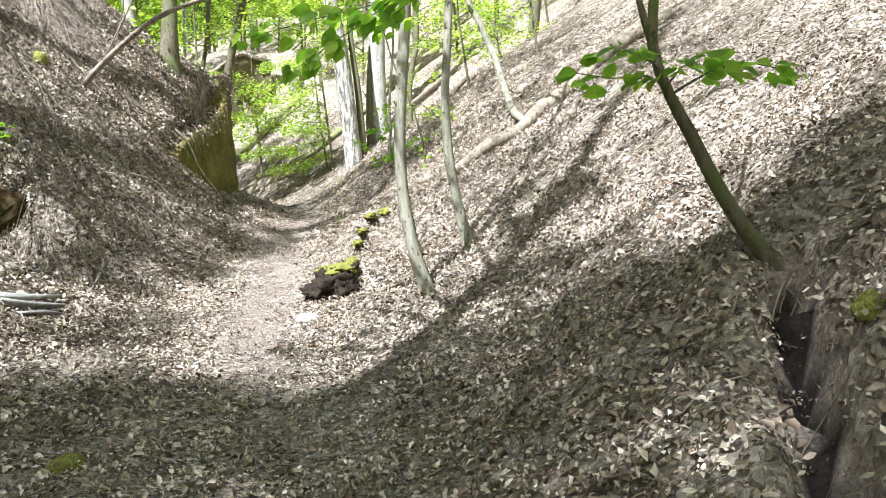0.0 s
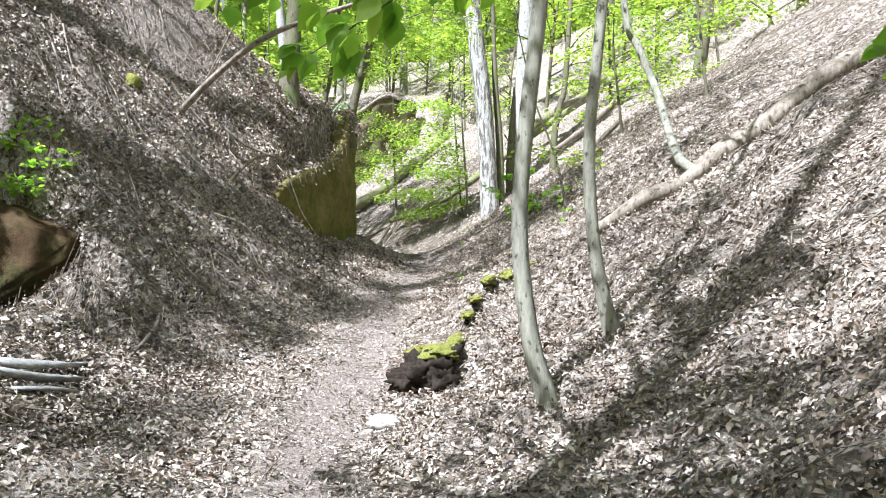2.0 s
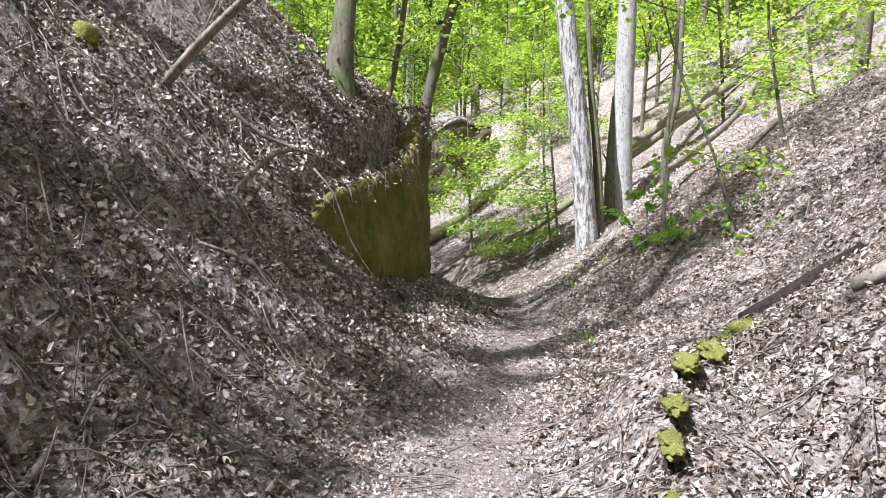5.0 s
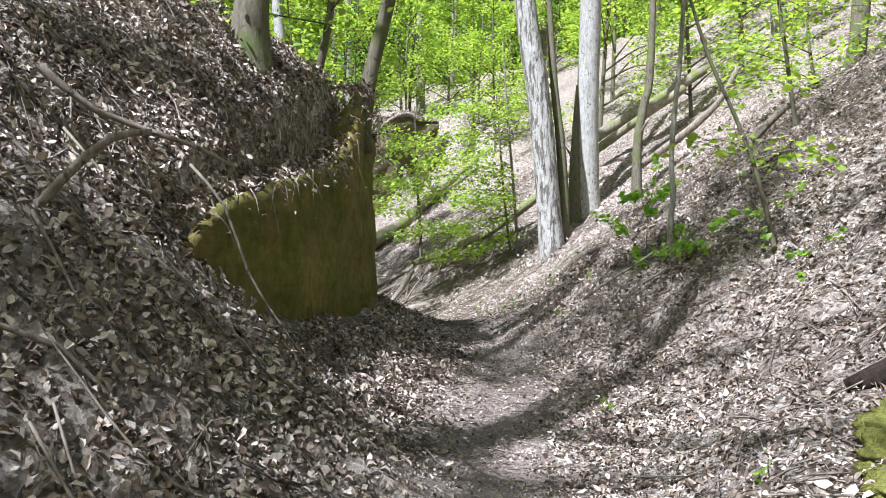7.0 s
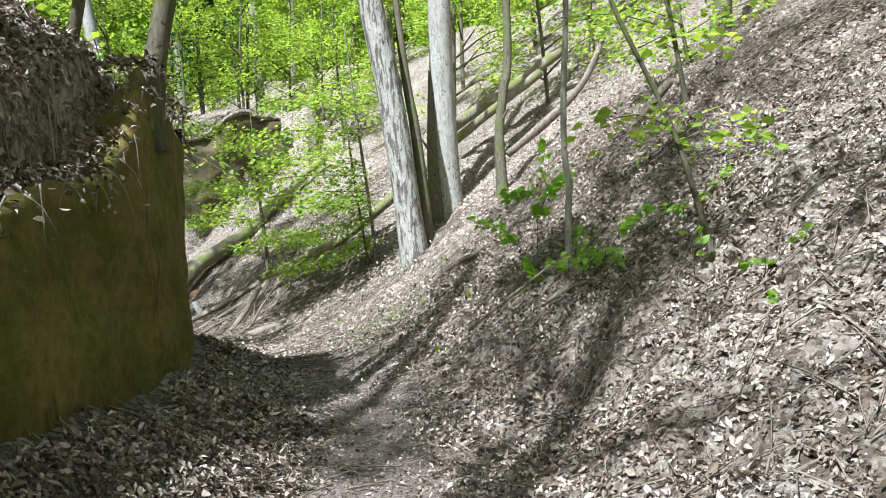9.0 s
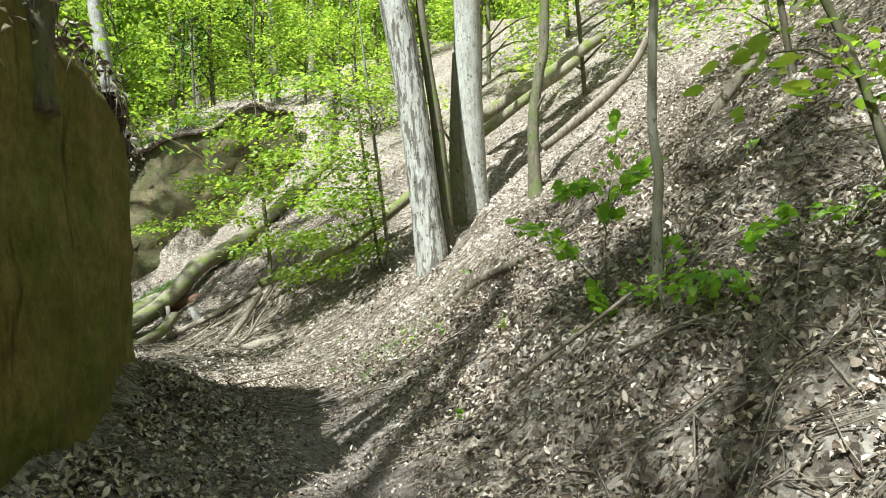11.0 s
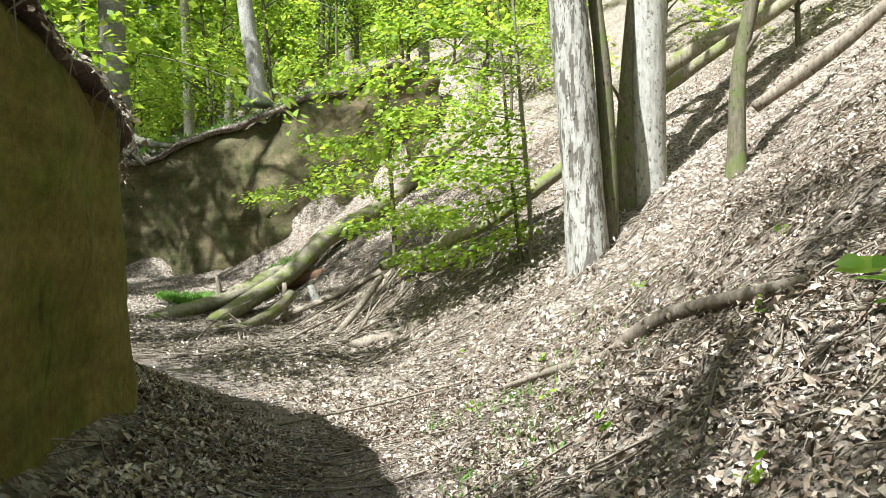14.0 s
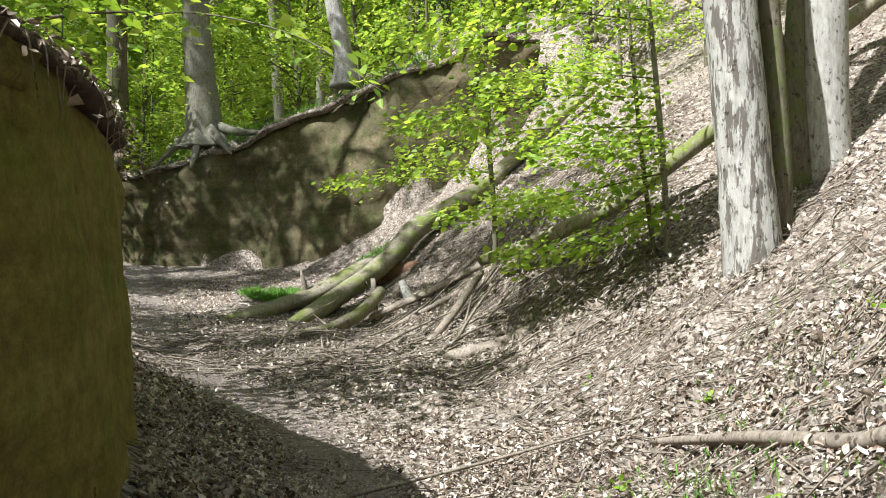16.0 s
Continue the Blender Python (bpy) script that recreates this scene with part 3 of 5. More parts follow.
# ---- leaf litter ----
def litter(name, n, box, seed, size, near_only, label, steepest=2.6, simple=False, width=0.48, clumps=0.5, lift=0.045, trodden=0.72):
    """Dead leaves over the ground in drifts, thinner on trodden and on half-bare earth."""
    rs = np.random.RandomState(seed)
    x, y = rs.uniform(box[0], box[1], n), rs.uniform(box[2], box[3], n)
    k, d = nearest(AXIS, x, y)
    far = np.maximum(np.abs(d) - near_only, 0)
    keep = rs.rand(n) < np.exp(-far / 2.5)
    z, bare = sheet_height(x, y), land(x, y, False)[1]
    keep &= rs.rand(n) > trodden * np.clip(bare * 1.4, 0, 1) + 0.26 * (bare > 0.9)
    # twiggy, half-bare earth higher up the slope
    keep &= rs.rand(n) > 0.30 * np.clip((x - 0.6) / 2.6, 0, 1) * np.clip((y - 6) / 4, 0, 1)
    # drifts and gaps
    drift = 0.55 * rough(x + 3, y, 0.55, 2) + 0.45 * rough(x - y, x + y, 0.21, 0) + 0.3 * rough(x, y, 0.09, 1)
    keep &= rs.rand(n) > clumps * np.clip(0.42 - 1.5 * drift, 0, 1)
    kn, dn = nearest(NEAR_FACE, x, y)
    keep &= ~((dn > -0.2) & (dn < 0.17) & (NEAR_FACE[kn, 1] > 10.25) & (z < near_top[kn] - 0.03))
    x, y, z, bare, drift = x[keep], y[keep], z[keep], bare[keep], drift[keep]
    e = 0.06
    zx, zy = sheet_height(x + e, y), sheet_height(x, y + e)
    nor = np.stack([-(zx - z) / e, -(zy - z) / e, np.ones(len(x))], 1)
    ok = np.hypot(nor[:, 0], nor[:, 1]) < steepest
    x, y, z, nor, bare, drift = x[ok], y[ok], z[ok], nor[ok], bare[ok], drift[ok]
    nor /= np.linalg.norm(nor, axis=1)[:, None]
    m = len(x)
    pile = (rs.rand(m) ** 1.6 * lift * (1 + 0.8 * np.clip(drift, -1, 1)) + 0.006) * (1 - 0.7 * np.clip(bare, 0, 1))
    at = np.stack([x, y, z], 1) + nor * pile[:, None]
    nor = nor + rs.normal(size=(m, 3)) * 0.52
    nor /= np.linalg.norm(nor, axis=1)[:, None]
    s = size * (0.45 + 0.95 * rs.rand(m) ** 1.5) * (1 - 0.35 * np.clip(bare, 0, 1))
    me = leaves_data(name, at, np.cross(nor, unit_rows(m, rs)), nor, s, LITTER, width, 0.30, seed, simple, 0.045)
    return tagged(new(name, me), label, "leaf litter", kind="stuff")


litter("leaf_litter", 310000, (-8.5, 7.5, 1.0, 21.0), 11, 0.043, 3.4, "bleached brown beech and maple leaves lying on the ground", 6.0)
litter("leaf_litter", 540000, (-8.0, 6.5, 1.0, 20.0), 15, 0.025, 3.0, "broken brown leaf pieces strewn between whole leaves", 6.0, True, 0.6, 0.4, 0.035, 0.3)
litter("leaf_litter", 75000, (-8.2, -2.7, 4.5, 14.0), 13, 0.046, 9.0, "curled brown leaves clinging to the steep bank", 9)
litter("leaf_litter", 22000, (-5.2, -3.6, 10.0, 19.0), 14, 0.048, 9.0, "curled brown leaves caught on the crest of the rock", 40)
litter("leaf_litter", 150000, (-16.0, 8.0, 19.5, 36.0), 12, 0.060, 9.0, "dry pale brown leaves covering the far slopes", 2.6, True)


# ---- trees ----
def thing(name, base, label, category, group=""):
    ob = new(name)
    ob.location = base
    ob.empty_display_size = 0.2
    return tagged(ob, label, category, group)


def rel(pts, base):
    return [tuple(np.array(p, float) - np.array(base, float)) for p in pts]


def tree_trunk(name, pts, radii, mat, label, group="", category="tree", seed=0, flare=0.5, seg=10, wobble=0.06):
    """A tree whose foot stands in the ground at the first point."""
    base = Vector(pts[0])
    t = thing(name, base, label, category, group)
    q = rel(pts, base)
    q = [(q[0][0], q[0][1], q[0][2] - 0.25)] + q
    part("trunk", tube_data("trunk", q, [radii[0]] + list(radii), mat, seg, wobble, seed, flare), t)
    return t


def limb(t, pts, radii, mat, seed=0, name="branch", seg=6):
    return part(name, tube_data(name, rel(pts, t.location), radii, mat, seg, 0.08, seed, 0, 0.15), t)


def spray_points(line, n, spread, seed, droop=0.15, flat=0.25):
    """Places for n leaves around a branch, in a flat layer."""
    rs = np.random.RandomState(seed)
    c = curve_through(line, 0.1)
    k = rs.randint(0, len(c), n)
    tan = np.gradient(c, axis=0)[k]
    side = np.cross(tan, (0, 0, 1.0))
    side /= np.linalg.norm(side, axis=1)[:, None] + 1e-9
    grow = 0.35 + 0.65 * np.sin(np.pi * np.clip(k / len(c), 0.08, 0.97))
    off = rs.uniform(-1, 1, n) * spread * grow
    at = c[k] + side * off[:, None] + rs.normal(size=(n, 3)) * np.array([0.07, 0.07, 0.06 * flat / 0.25]) * min(1.0, spread * 2)
    at[:, 2] -= droop * np.abs(off)
    dirn = tan / (np.linalg.norm(tan, axis=1)[:, None] + 1e-9) + side * (np.sign(off) * 0.8)[:, None] + rs.normal(size=(n, 3)) * 0.3 - np.array([0, 0, 0.25])
    nor = np.array([0, 0, 1.0]) + rs.normal(size=(n, 3)) * 0.6
    return at, dirn, nor


def foliage(t, sprays, n, spread, size, mat, seed, name="crown", twig=None, flat=0.7):
    """The leaves of a tree along several branches, as one crown; each branch also gets its wood."""
    A, D, N = [], [], []
    for i, line in enumerate(sprays):
        a, d, nn = spray_points(rel(line, t.location), n, spread, seed + i, 0.25, flat)
        A.append(a), D.append(d), N.append(nn)
        if twig:
            limb(t, line, [twig[1], twig[1] * 0.25], twig[0], seed + i, "branch", 5)
    A, D, N = np.concatenate(A), np.concatenate(D), np.concatenate(N)
    rs = np.random.RandomState(seed)
    return part(name, leaves_data(name, A, D, N, size * (0.6 + 0.7 * rs.rand(len(A))), mat, 0.62, 0.12, seed), t)


def leaf_blade(name, mat):
    """One ovate leaf, one metre long, creased along its midrib."""
    outline = ((0.0, 0.0), (0.12, 0.16), (0.32, 0.30), (0.55, 0.31), (0.78, 0.18), (1.0, 0.0))
    v, f = [(l, 0.0, 0.10 * l * (1 - l) - 0.12 * l * l) for l, w in outline], []
    for side in (1, -1):
        k = len(v)
        v += [(l, side * w, 0.10 * l * (1 - l) - 0.12 * l * l + 0.22 * w) for l, w in outline[1:-1]]
        rim = [0] + list(range(k, k + 4)) + [5]
        for i in range(5):
            q = [i, i + 1, rim[i + 1], rim[i]]
            q = list(dict.fromkeys(q))
            f.append(q if side > 0 else q[::-1])
    me = bpy.data.meshes.new(name)
    me.from_pydata(v, [], f)
    me.materials.append(mat)
    me.shade_smooth()
    return me


BLADES = {}


def leafy_branch(t, lines, n, spread, size, mat, seed, bark, r, most=300):
    """Twigs of a thing with single leaves on them, each a part of its own."""
    if mat not in BLADES:
        BLADES[mat] = leaf_blade("leaf", mat)
    rs = np.random.RandomState(seed)
    for i, line in enumerate(lines):
        limb(t, line, [r, r * 0.4], bark, seed + i, "twig", 5)
        a, d, nn = spray_points(rel(line[1:], t.location), n, spread, seed + i, 0.2)
        for at, dirn, nor in zip(a, d, nn):
            x = Vector(dirn).normalized()
            y = Vector(nor).cross(x).normalized()
            z = x.cross(y)
            k = size * (0.6 + 0.7 * rs.rand())
            ob = part("leaf", BLADES[mat], t)
            ob.matrix_basis = Matrix(((x.x * k, y.x * k, z.x * k, at[0]), (x.y * k, y.y * k, z.y * k, at[1]), (x.z * k, y.z * k, z.z * k, at[2]), (0, 0, 0, 1)))


def forest_tree(name, height, radius, low, leaves, leaf, mat, bark, trunk_r, seed, label, category="tree", top_spread=0.45):
    """A tall tree: trunk, limbs and a crown of many leaves in uneven clumps, with gaps."""
    rs = np.random.RandomState(seed)
    t = thing(name, (0, 0, 0), label, category, "forest trees")
    bendx, bendy = rs.uniform(-0.5, 0.5, 2)
    pts = [(0, 0, -0.6), (0, 0, 0), (bendx * 0.3, bendy * 0.3, height * 0.35), (bendx, bendy, height * 0.7), (bendx * 0.8, bendy * 1.3, height * 0.97)]
    part("trunk", tube_data("trunk", pts, [trunk_r * 1.1, trunk_r, trunk_r * 0.8, trunk_r * 0.5, 0.02], bark, 9, 0.06, seed, 0.5, 0.5), t)
    A, D, N = [], [], []
    clumps = 15
    for c in range(clumps):
        h = low + (height - low) * (c + rs.rand()) / clumps
        a = rs.rand() * 2 * np.pi
        f = (h - low) / (height - low)
        reach = radius * (0.55 + 0.45 * rs.rand()) * (1 - top_spread * f) * (0.55 + 0.45 * np.sin(np.pi * min(0.95, f + 0.25)))
        mid = np.interp(h * 0.9, [p[2] for p in pts], [p[0] for p in pts]), np.interp(h * 0.9, [p[2] for p in pts], [p[1] for p in pts])
        root = np.array([mid[0], mid[1], h - reach * 0.25])
        end = np.array([mid[0] + reach * np.cos(a), mid[1] + reach * np.sin(a), h + reach * 0.12])
        via = root * 0.5 + end * 0.5 + np.array([0, 0, reach * 0.12])
        part("limb", tube_data("limb", [root, via, end], [trunk_r * 0.32 + 0.012, trunk_r * 0.2 + 0.008, 0.008], bark, 5, 0.05, seed + c, 0, 0.4), t)
        m = leaves // clumps
        a_, d_, n_ = spray_points([root * 0.55 + end * 0.45, via * 0.3 + end * 0.7 , end + (end - root) * 0.08], m, reach * 0.42, seed * 31 + c, 0.2, 0.9)
        a_ = a_ + rs.normal(size=a_.shape) * np.array([0.16, 0.16, 0.12]) * reach * 0.45
        A.append(a_), D.append(d_), N.append(n_)
    A, D, N = np.concatenate(A), np.concatenate(D), np.concatenate(N)
    part("crown", leaves_data("crown", A, D, N, leaf * (0.6 + 0.7 * rs.rand(len(A))), mat, 0.7, 0.12, seed, True), t)
    return t


# saplings beside the path
sapling = tree_trunk("beech_sapling", [(-0.142, 6.38, ground_at(-0.142, 6.38)), (-0.234, 6.39, 0.972), (-0.302, 6.4, 1.325), (-0.340, 6.4, 1.71), (-0.339, 6.41, 1.968), (-0.316, 6.42, 2.356), (-0.268, 6.44, 2.873), (-0.15, 6.5, 4.2), (0.1, 6.6, 6.5)],
                     [0.062, 0.054, 0.05, 0.048, 0.048, 0.047, 0.043, 0.034, 0.013], BEECH_BARK, "slender grey-green beech sapling with a curved stem", "saplings", seed=2, flare=0.25)
foliage(sapling, [[(-0.1, 6.3, 5.2), (-1.2, 6.0, 5.6), (-2.2, 6.1, 5.7)], [(0, 6.3, 5.4), (0.8, 7.0, 5.8), (1.6, 7.6, 5.8)]], 60, 0.7, 0.085, GREEN, 3, twig=(BEECH_BARK, 0.018))
sapling = tree_trunk("beech_sapling", [(0.25, 7.33, 1.0), (0.15, 7.33, 1.4), (0.08, 7.33, 1.89), (0.06, 7.33, 2.43), (0.11, 7.33, 3.1), (0.2, 7.4, 4.6), (0.3, 7.6, 6.8)],
                     [0.058, 0.047, 0.041, 0.04, 0.037, 0.03, 0.012], BEECH_BARK, "slender pale beech sapling rising from the leafy slope", "saplings", seed=5, flare=0.2)
foliage(sapling, [[(0.2, 7.4, 5.2), (1.1, 7.9, 5.6), (1.9, 8.6, 5.6)], [(0.2, 7.4, 5.6), (-0.5, 8.2, 6.0), (-1.0, 9.0, 6.1)]], 70, 0.7, 0.085, GREEN, 6, twig=(BEECH_BARK, 0.016))

# leaning sapling with a leafy low branch, near the start
leaner = tree_trunk("leaning_sapling", [(1.46, 3.3, 1.08), (1.30, 3.3, 1.29), (1.16, 3.3, 1.51), (1.05, 3.3, 1.73), (0.96, 3.3, 1.90), (0.89, 3.3, 2.11), (0.91, 3.32, 2.4), (0.95, 3.35, 3.3), (0.9, 3.5, 5.2)],
                    [0.05, 0.038, 0.034, 0.031, 0.028, 0.026, 0.024, 0.02, 0.008], DARK_BARK, "thin dark sapling leaning out from an undercut bank", seed=8, flare=0.4, seg=8)
limb(leaner, [(0.89, 3.3, 2.11), (0.83, 3.3, 2.32), (0.75, 3.25, 2.8)], [0.018, 0.014, 0.008], DARK_BARK, 9)
leafy_branch(leaner, [[(0.96, 3.3, 1.90), (1.12, 3.28, 1.99), (1.28, 3.26, 2.02), (1.44, 3.24, 1.97)], [(0.96, 3.3, 1.92), (0.86, 3.27, 1.98), (0.72, 3.25, 1.97), (0.54, 3.24, 2.0)], [(0.95, 3.3, 1.94), (0.98, 3.2, 2.0), (1.02, 3.05, 2.02)], [(0.93, 3.3, 2.0), (0.82, 3.2, 2.05), (0.68, 3.1, 2.06)]], 30, 0.12, 0.085, GREEN_NEAR, 10, DARK_BARK, 0.006)
limb(leaner, [(0.92, 3.35, 3.6), (0.6, 3.6, 3.3), (0.2, 3.8, 2.95)], [0.009, 0.007, 0.005], DARK_BARK, 11)
leafy_branch(leaner, [[(0.2, 3.8, 2.95), (-0.15, 3.95, 2.55), (-0.6, 3.96, 2.42), (-0.98, 3.95, 2.33)], [(0.0, 3.9, 2.75), (-0.25, 3.95, 2.48), (-0.5, 3.97, 2.32), (-0.73, 3.95, 2.17)],
                      [(0.2, 3.8, 2.95), (-0.1, 3.95, 2.52), (-0.3, 4.0, 2.4)]], 60, 0.15, 0.09, GREEN_NEAR, 12, DARK_BARK, 0.005)

# bow-shaped stem growing from the fallen log
bow = tree_trunk("bow_stemmed_tree", [(1.40, 9.5, 2.40), (1.248, 9.55, 2.369), (1.121, 9.65, 2.389), (0.986, 9.85, 2.492), (0.909, 10.3, 2.826), (0.819, 10.8, 3.354), (0.619, 11.0, 3.917), (0.444, 11.1, 4.457), (0.3, 10.9, 6.5), (0.3, 10.8, 9.0)],
                 [0.05, 0.052, 0.05, 0.048, 0.046, 0.045, 0.044, 0.042, 0.034, 0.015], BEECH_BARK, "bow-stemmed beech bent up out of the slope", seed=14, flare=0.2)
# high sprays above the view are added to shade the slope and path side
foliage(bow, [[(0.35, 10.7, 5.2), (1.4, 10.3, 5.6), (2.3, 10.2, 5.6)], [(0.35, 10.7, 5.6), (-0.6, 10.2, 6.0), (-1.5, 10.0, 6.0)], [(0.3, 10.7, 7), (0.5, 11.8, 7.4), (0.6, 12.8, 7.3)], [(0.3, 10.7, 7.4), (1.3, 11.2, 8.2), (2.3, 11.6, 8.4)], [(0.3, 10.8, 8), (-0.6, 11.4, 8.8), (-1.4, 12.0, 9.0)],
              [(0.3, 10.75, 5.8), (-1.0, 11.0, 6.2), (-2.7, 11.2, 6.1)], [(0.3, 10.75, 6.4), (-0.9, 11.8, 6.8), (-2.2, 12.4, 6.8)], [(0.3, 10.75, 6.0), (-1.2, 10.6, 6.6), (-2.4, 10.4, 6.6)], [(0.3, 10.8, 8.4), (0.9, 10.2, 9.2), (1.5, 9.6, 9.4)], [(0.3, 10.8, 8.6), (0.2, 11.8, 9.6), (0.2, 12.6, 9.9)]], 170, 0.8, 0.085, GREEN, 15, twig=(BEECH_BARK, 0.018))

# the pair of large pale trees with thin dark stems beside them
big = tree_trunk("large_tree", [(-2.50, 22.6, 2.2), (-2.57, 22.6, 3.2), (-2.68, 22.6, 4.6), (-2.82, 22.6, 5.9), (-3.02, 22.6, 7.3), (-3.5, 22.7, 12), (-3.7, 22.9, 19)], [0.27, 0.25, 0.24, 0.235, 0.225, 0.18, 0.05], PLATED_BARK,
                 "large pale tree with flaking lichened bark on the slope", "paired trees", seed=20, flare=0.12, seg=18, wobble=0.03)
limb(big, [(-3.4, 22.7, 11), (-4.8, 22.0, 13), (-6.6, 21.2, 14)], [0.1, 0.06, 0.02], PALE_BARK, 21)
limb(big, [(-3.5, 22.7, 12.5), (-2.4, 21.4, 14.5), (-1.6, 20.0, 15.5)], [0.1, 0.06, 0.02], PALE_BARK, 22)
tree_trunk("slim_dark_tree", [(-2.27, 22.85, 2.5), (-2.29, 22.85, 3.6), (-2.36, 22.85, 4.8), (-2.5, 22.9, 6.2), (-2.7, 23, 10)], [0.13, 0.11, 0.095, 0.08, 0.03], DARK_BARK, "slim dark mossy stem close behind a pale trunk", "slim dark stems", seed=23)
big = tree_trunk("large_tree", [(-1.80, 23.8, 3.3), (-1.81, 23.8, 4.6), (-1.79, 23.8, 6.0), (-1.74, 23.8, 7.6), (-1.6, 23.9, 13), (-1.5, 24, 20)], [0.265, 0.245, 0.235, 0.23, 0.18, 0.05], PALE_BARK,
                 "tall straight tree with smooth pale lichened bark", "paired trees", seed=24, flare=0.12, seg=16, wobble=0.03)
limb(big, [(-1.6, 23.9, 12), (-0.4, 23.0, 14), (0.8, 22.2, 15)], [0.09, 0.06, 0.02], PALE_BARK, 25)
dead = tree_trunk("dead_tree", [(-2.05, 23.65, 3.1), (-2.09, 23.65, 3.9), (-2.07, 23.65, 4.9), (-2.03, 23.68, 6.1)], [0.15, 0.12, 0.085, 0.025], DARK_BARK, "broken dark stem pressed against a pale trunk", "slim dark stems", seed=26, flare=0.1)
limb(dead, [(-2.08, 23.6, 4.4), (-2.2, 23.5, 4.6), (-2.27, 23.45, 4.72)], [0.03, 0.02, 0.008], DARK_BARK, 126, "branch_stub")
young = tree_trunk("young_tree", [(-0.83, 22.7, 3.6), (-0.81, 22.7, 4.62), (-0.68, 22.7, 5.4), (-0.55, 22.7, 6.2), (-0.4, 22.8, 10)], [0.10, 0.085, 0.08, 0.075, 0.04], DARK_BARK, "young tree with rough greyish bark on the slope", "young trees", seed=27)
limb(young, [(-0.79, 22.68, 4.75), (-0.68, 22.6, 4.95), (-0.6, 22.55, 5.05)], [0.03, 0.022, 0.01], DARK_BARK, 127, "branch_stub")
slim = tree_trunk("young_tree", [(-0.95, 14.62, 2.05), (-0.935, 14.62, 2.55), (-0.91, 14.62, 2.78), (-0.93, 14.62, 3.03), (-0.90, 14.63, 3.5), (-0.8, 14.7, 4.6), (-0.7, 14.8, 7.5)], [0.036, 0.028, 0.029, 0.027, 0.026, 0.022, 0.008], BEECH_BARK, "thin straight young tree with leafy shoots at its foot", "young trees", seed=28, flare=0.3)
foliage(slim, [[(-0.8, 14.7, 5.0), (-1.8, 14.4, 5.3), (-2.6, 14.2, 5.3)], [(-0.8, 14.7, 5.4), (0.2, 15.2, 5.8), (1.0, 15.6, 5.8)]], 120, 0.6, 0.085, GREEN, 29, twig=(BEECH_BARK, 0.014))
whip = tree_trunk("leaning_young_tree", [(-0.25, 13.5, 2.2), (-0.33, 13.5, 2.6), (-0.42, 13.5, 2.95), (-0.55, 13.5, 3.3), (-0.78, 13.5, 3.9), (-1.1, 13.6, 5.2)], [0.022, 0.02, 0.018, 0.017, 0.015, 0.006], DARK_BARK, "thin dark young tree leaning out over the path", seed=30, flare=0.2, seg=7)
foliage(whip, [[(-0.45, 13.5, 3.0), (-0.7, 13.3, 3.05), (-0.95, 13.2, 3.0)], [(-0.4, 13.5, 2.9), (-0.1, 13.6, 3.0), (0.2, 13.7, 2.95)], [(-0.6, 13.5, 3.5), (-0.3, 13.8, 3.65), (0.05, 14.0, 3.6)]], 90, 0.24, 0.07, GREEN, 31, twig=(DARK_BARK, 0.006))
tree_trunk("mossy_tree", [(2.5, 20.6, 4.9), (2.56, 20.6, 5.5), (2.66, 20.6, 6.2), (2.9, 20.7, 9), (3.1, 20.8, 14)], [0.2, 0.165, 0.16, 0.12, 0.04], DARK_BARK, "mossy dark tree high on the slope", "slope trees", seed=32)
bush = tree_trunk("understorey_beech", [(1.7, 19.3, ground_at(1.7, 19.3)), (1.6, 19.25, 4.9), (1.5, 19.2, 5.6), (1.5, 19.2, 6.6)], [0.035, 0.028, 0.022, 0.008], DARK_BARK, "low beech with layered yellow-green sprays on the slope", "understorey beeches", seed=35)
foliage(bush, [[(1.6, 19.25, 4.9), (1.1, 19.0, 5.05), (0.5, 18.8, 4.95)], [(1.55, 19.2, 5.3), (1.0, 18.9, 5.45), (0.3, 18.6, 5.35)], [(1.6, 19.2, 5.2), (2.2, 19.0, 5.45), (2.8, 18.8, 5.4)], [(1.5, 19.2, 6.0), (0.9, 19.3, 6.3), (0.2, 19.5, 6.3)], [(1.5, 19.2, 6.2), (2.1, 19.3, 6.6), (2.8, 19.6, 6.6)]], 230, 0.42, 0.085, GREEN, 36, twig=(DARK_BARK, 0.01))
for bx, by, sd in ((0.7, 16.7, 401), (2.8, 19.0, 411), (2.0, 15.2, 421)):
    bz = ground_at(bx, by)
    bush = tree_trunk("understorey_beech", [(bx, by, bz), (bx - 0.1, by - 0.05, bz + 0.8), (bx - 0.2, by - 0.1, bz + 1.6), (bx - 0.2, by - 0.1, bz + 2.6)], [0.03, 0.025, 0.02, 0.008], DARK_BARK, "low beech with layered yellow-green sprays on the slope", "understorey beeches", seed=sd)
    foliage(bush, [[(bx - 0.1, by, bz + h), (bx - 0.1 + 0.6 * dx, by + 0.5 * dy, bz + h + 0.15), (bx - 0.1 + 1.25 * dx, by + dy, bz + h + 0.1)] for h, dx, dy in ((0.8, -1, -0.3), (1.2, 0.8, -0.4), (1.5, -0.9, 0.3), (2.0, 0.5, -0.6), (2.2, -0.6, -0.5), (2.5, 0.9, 0.3))], 120, 0.36, 0.08, GREEN, sd + 1, twig=(DARK_BARK, 0.007), flat=0.4)
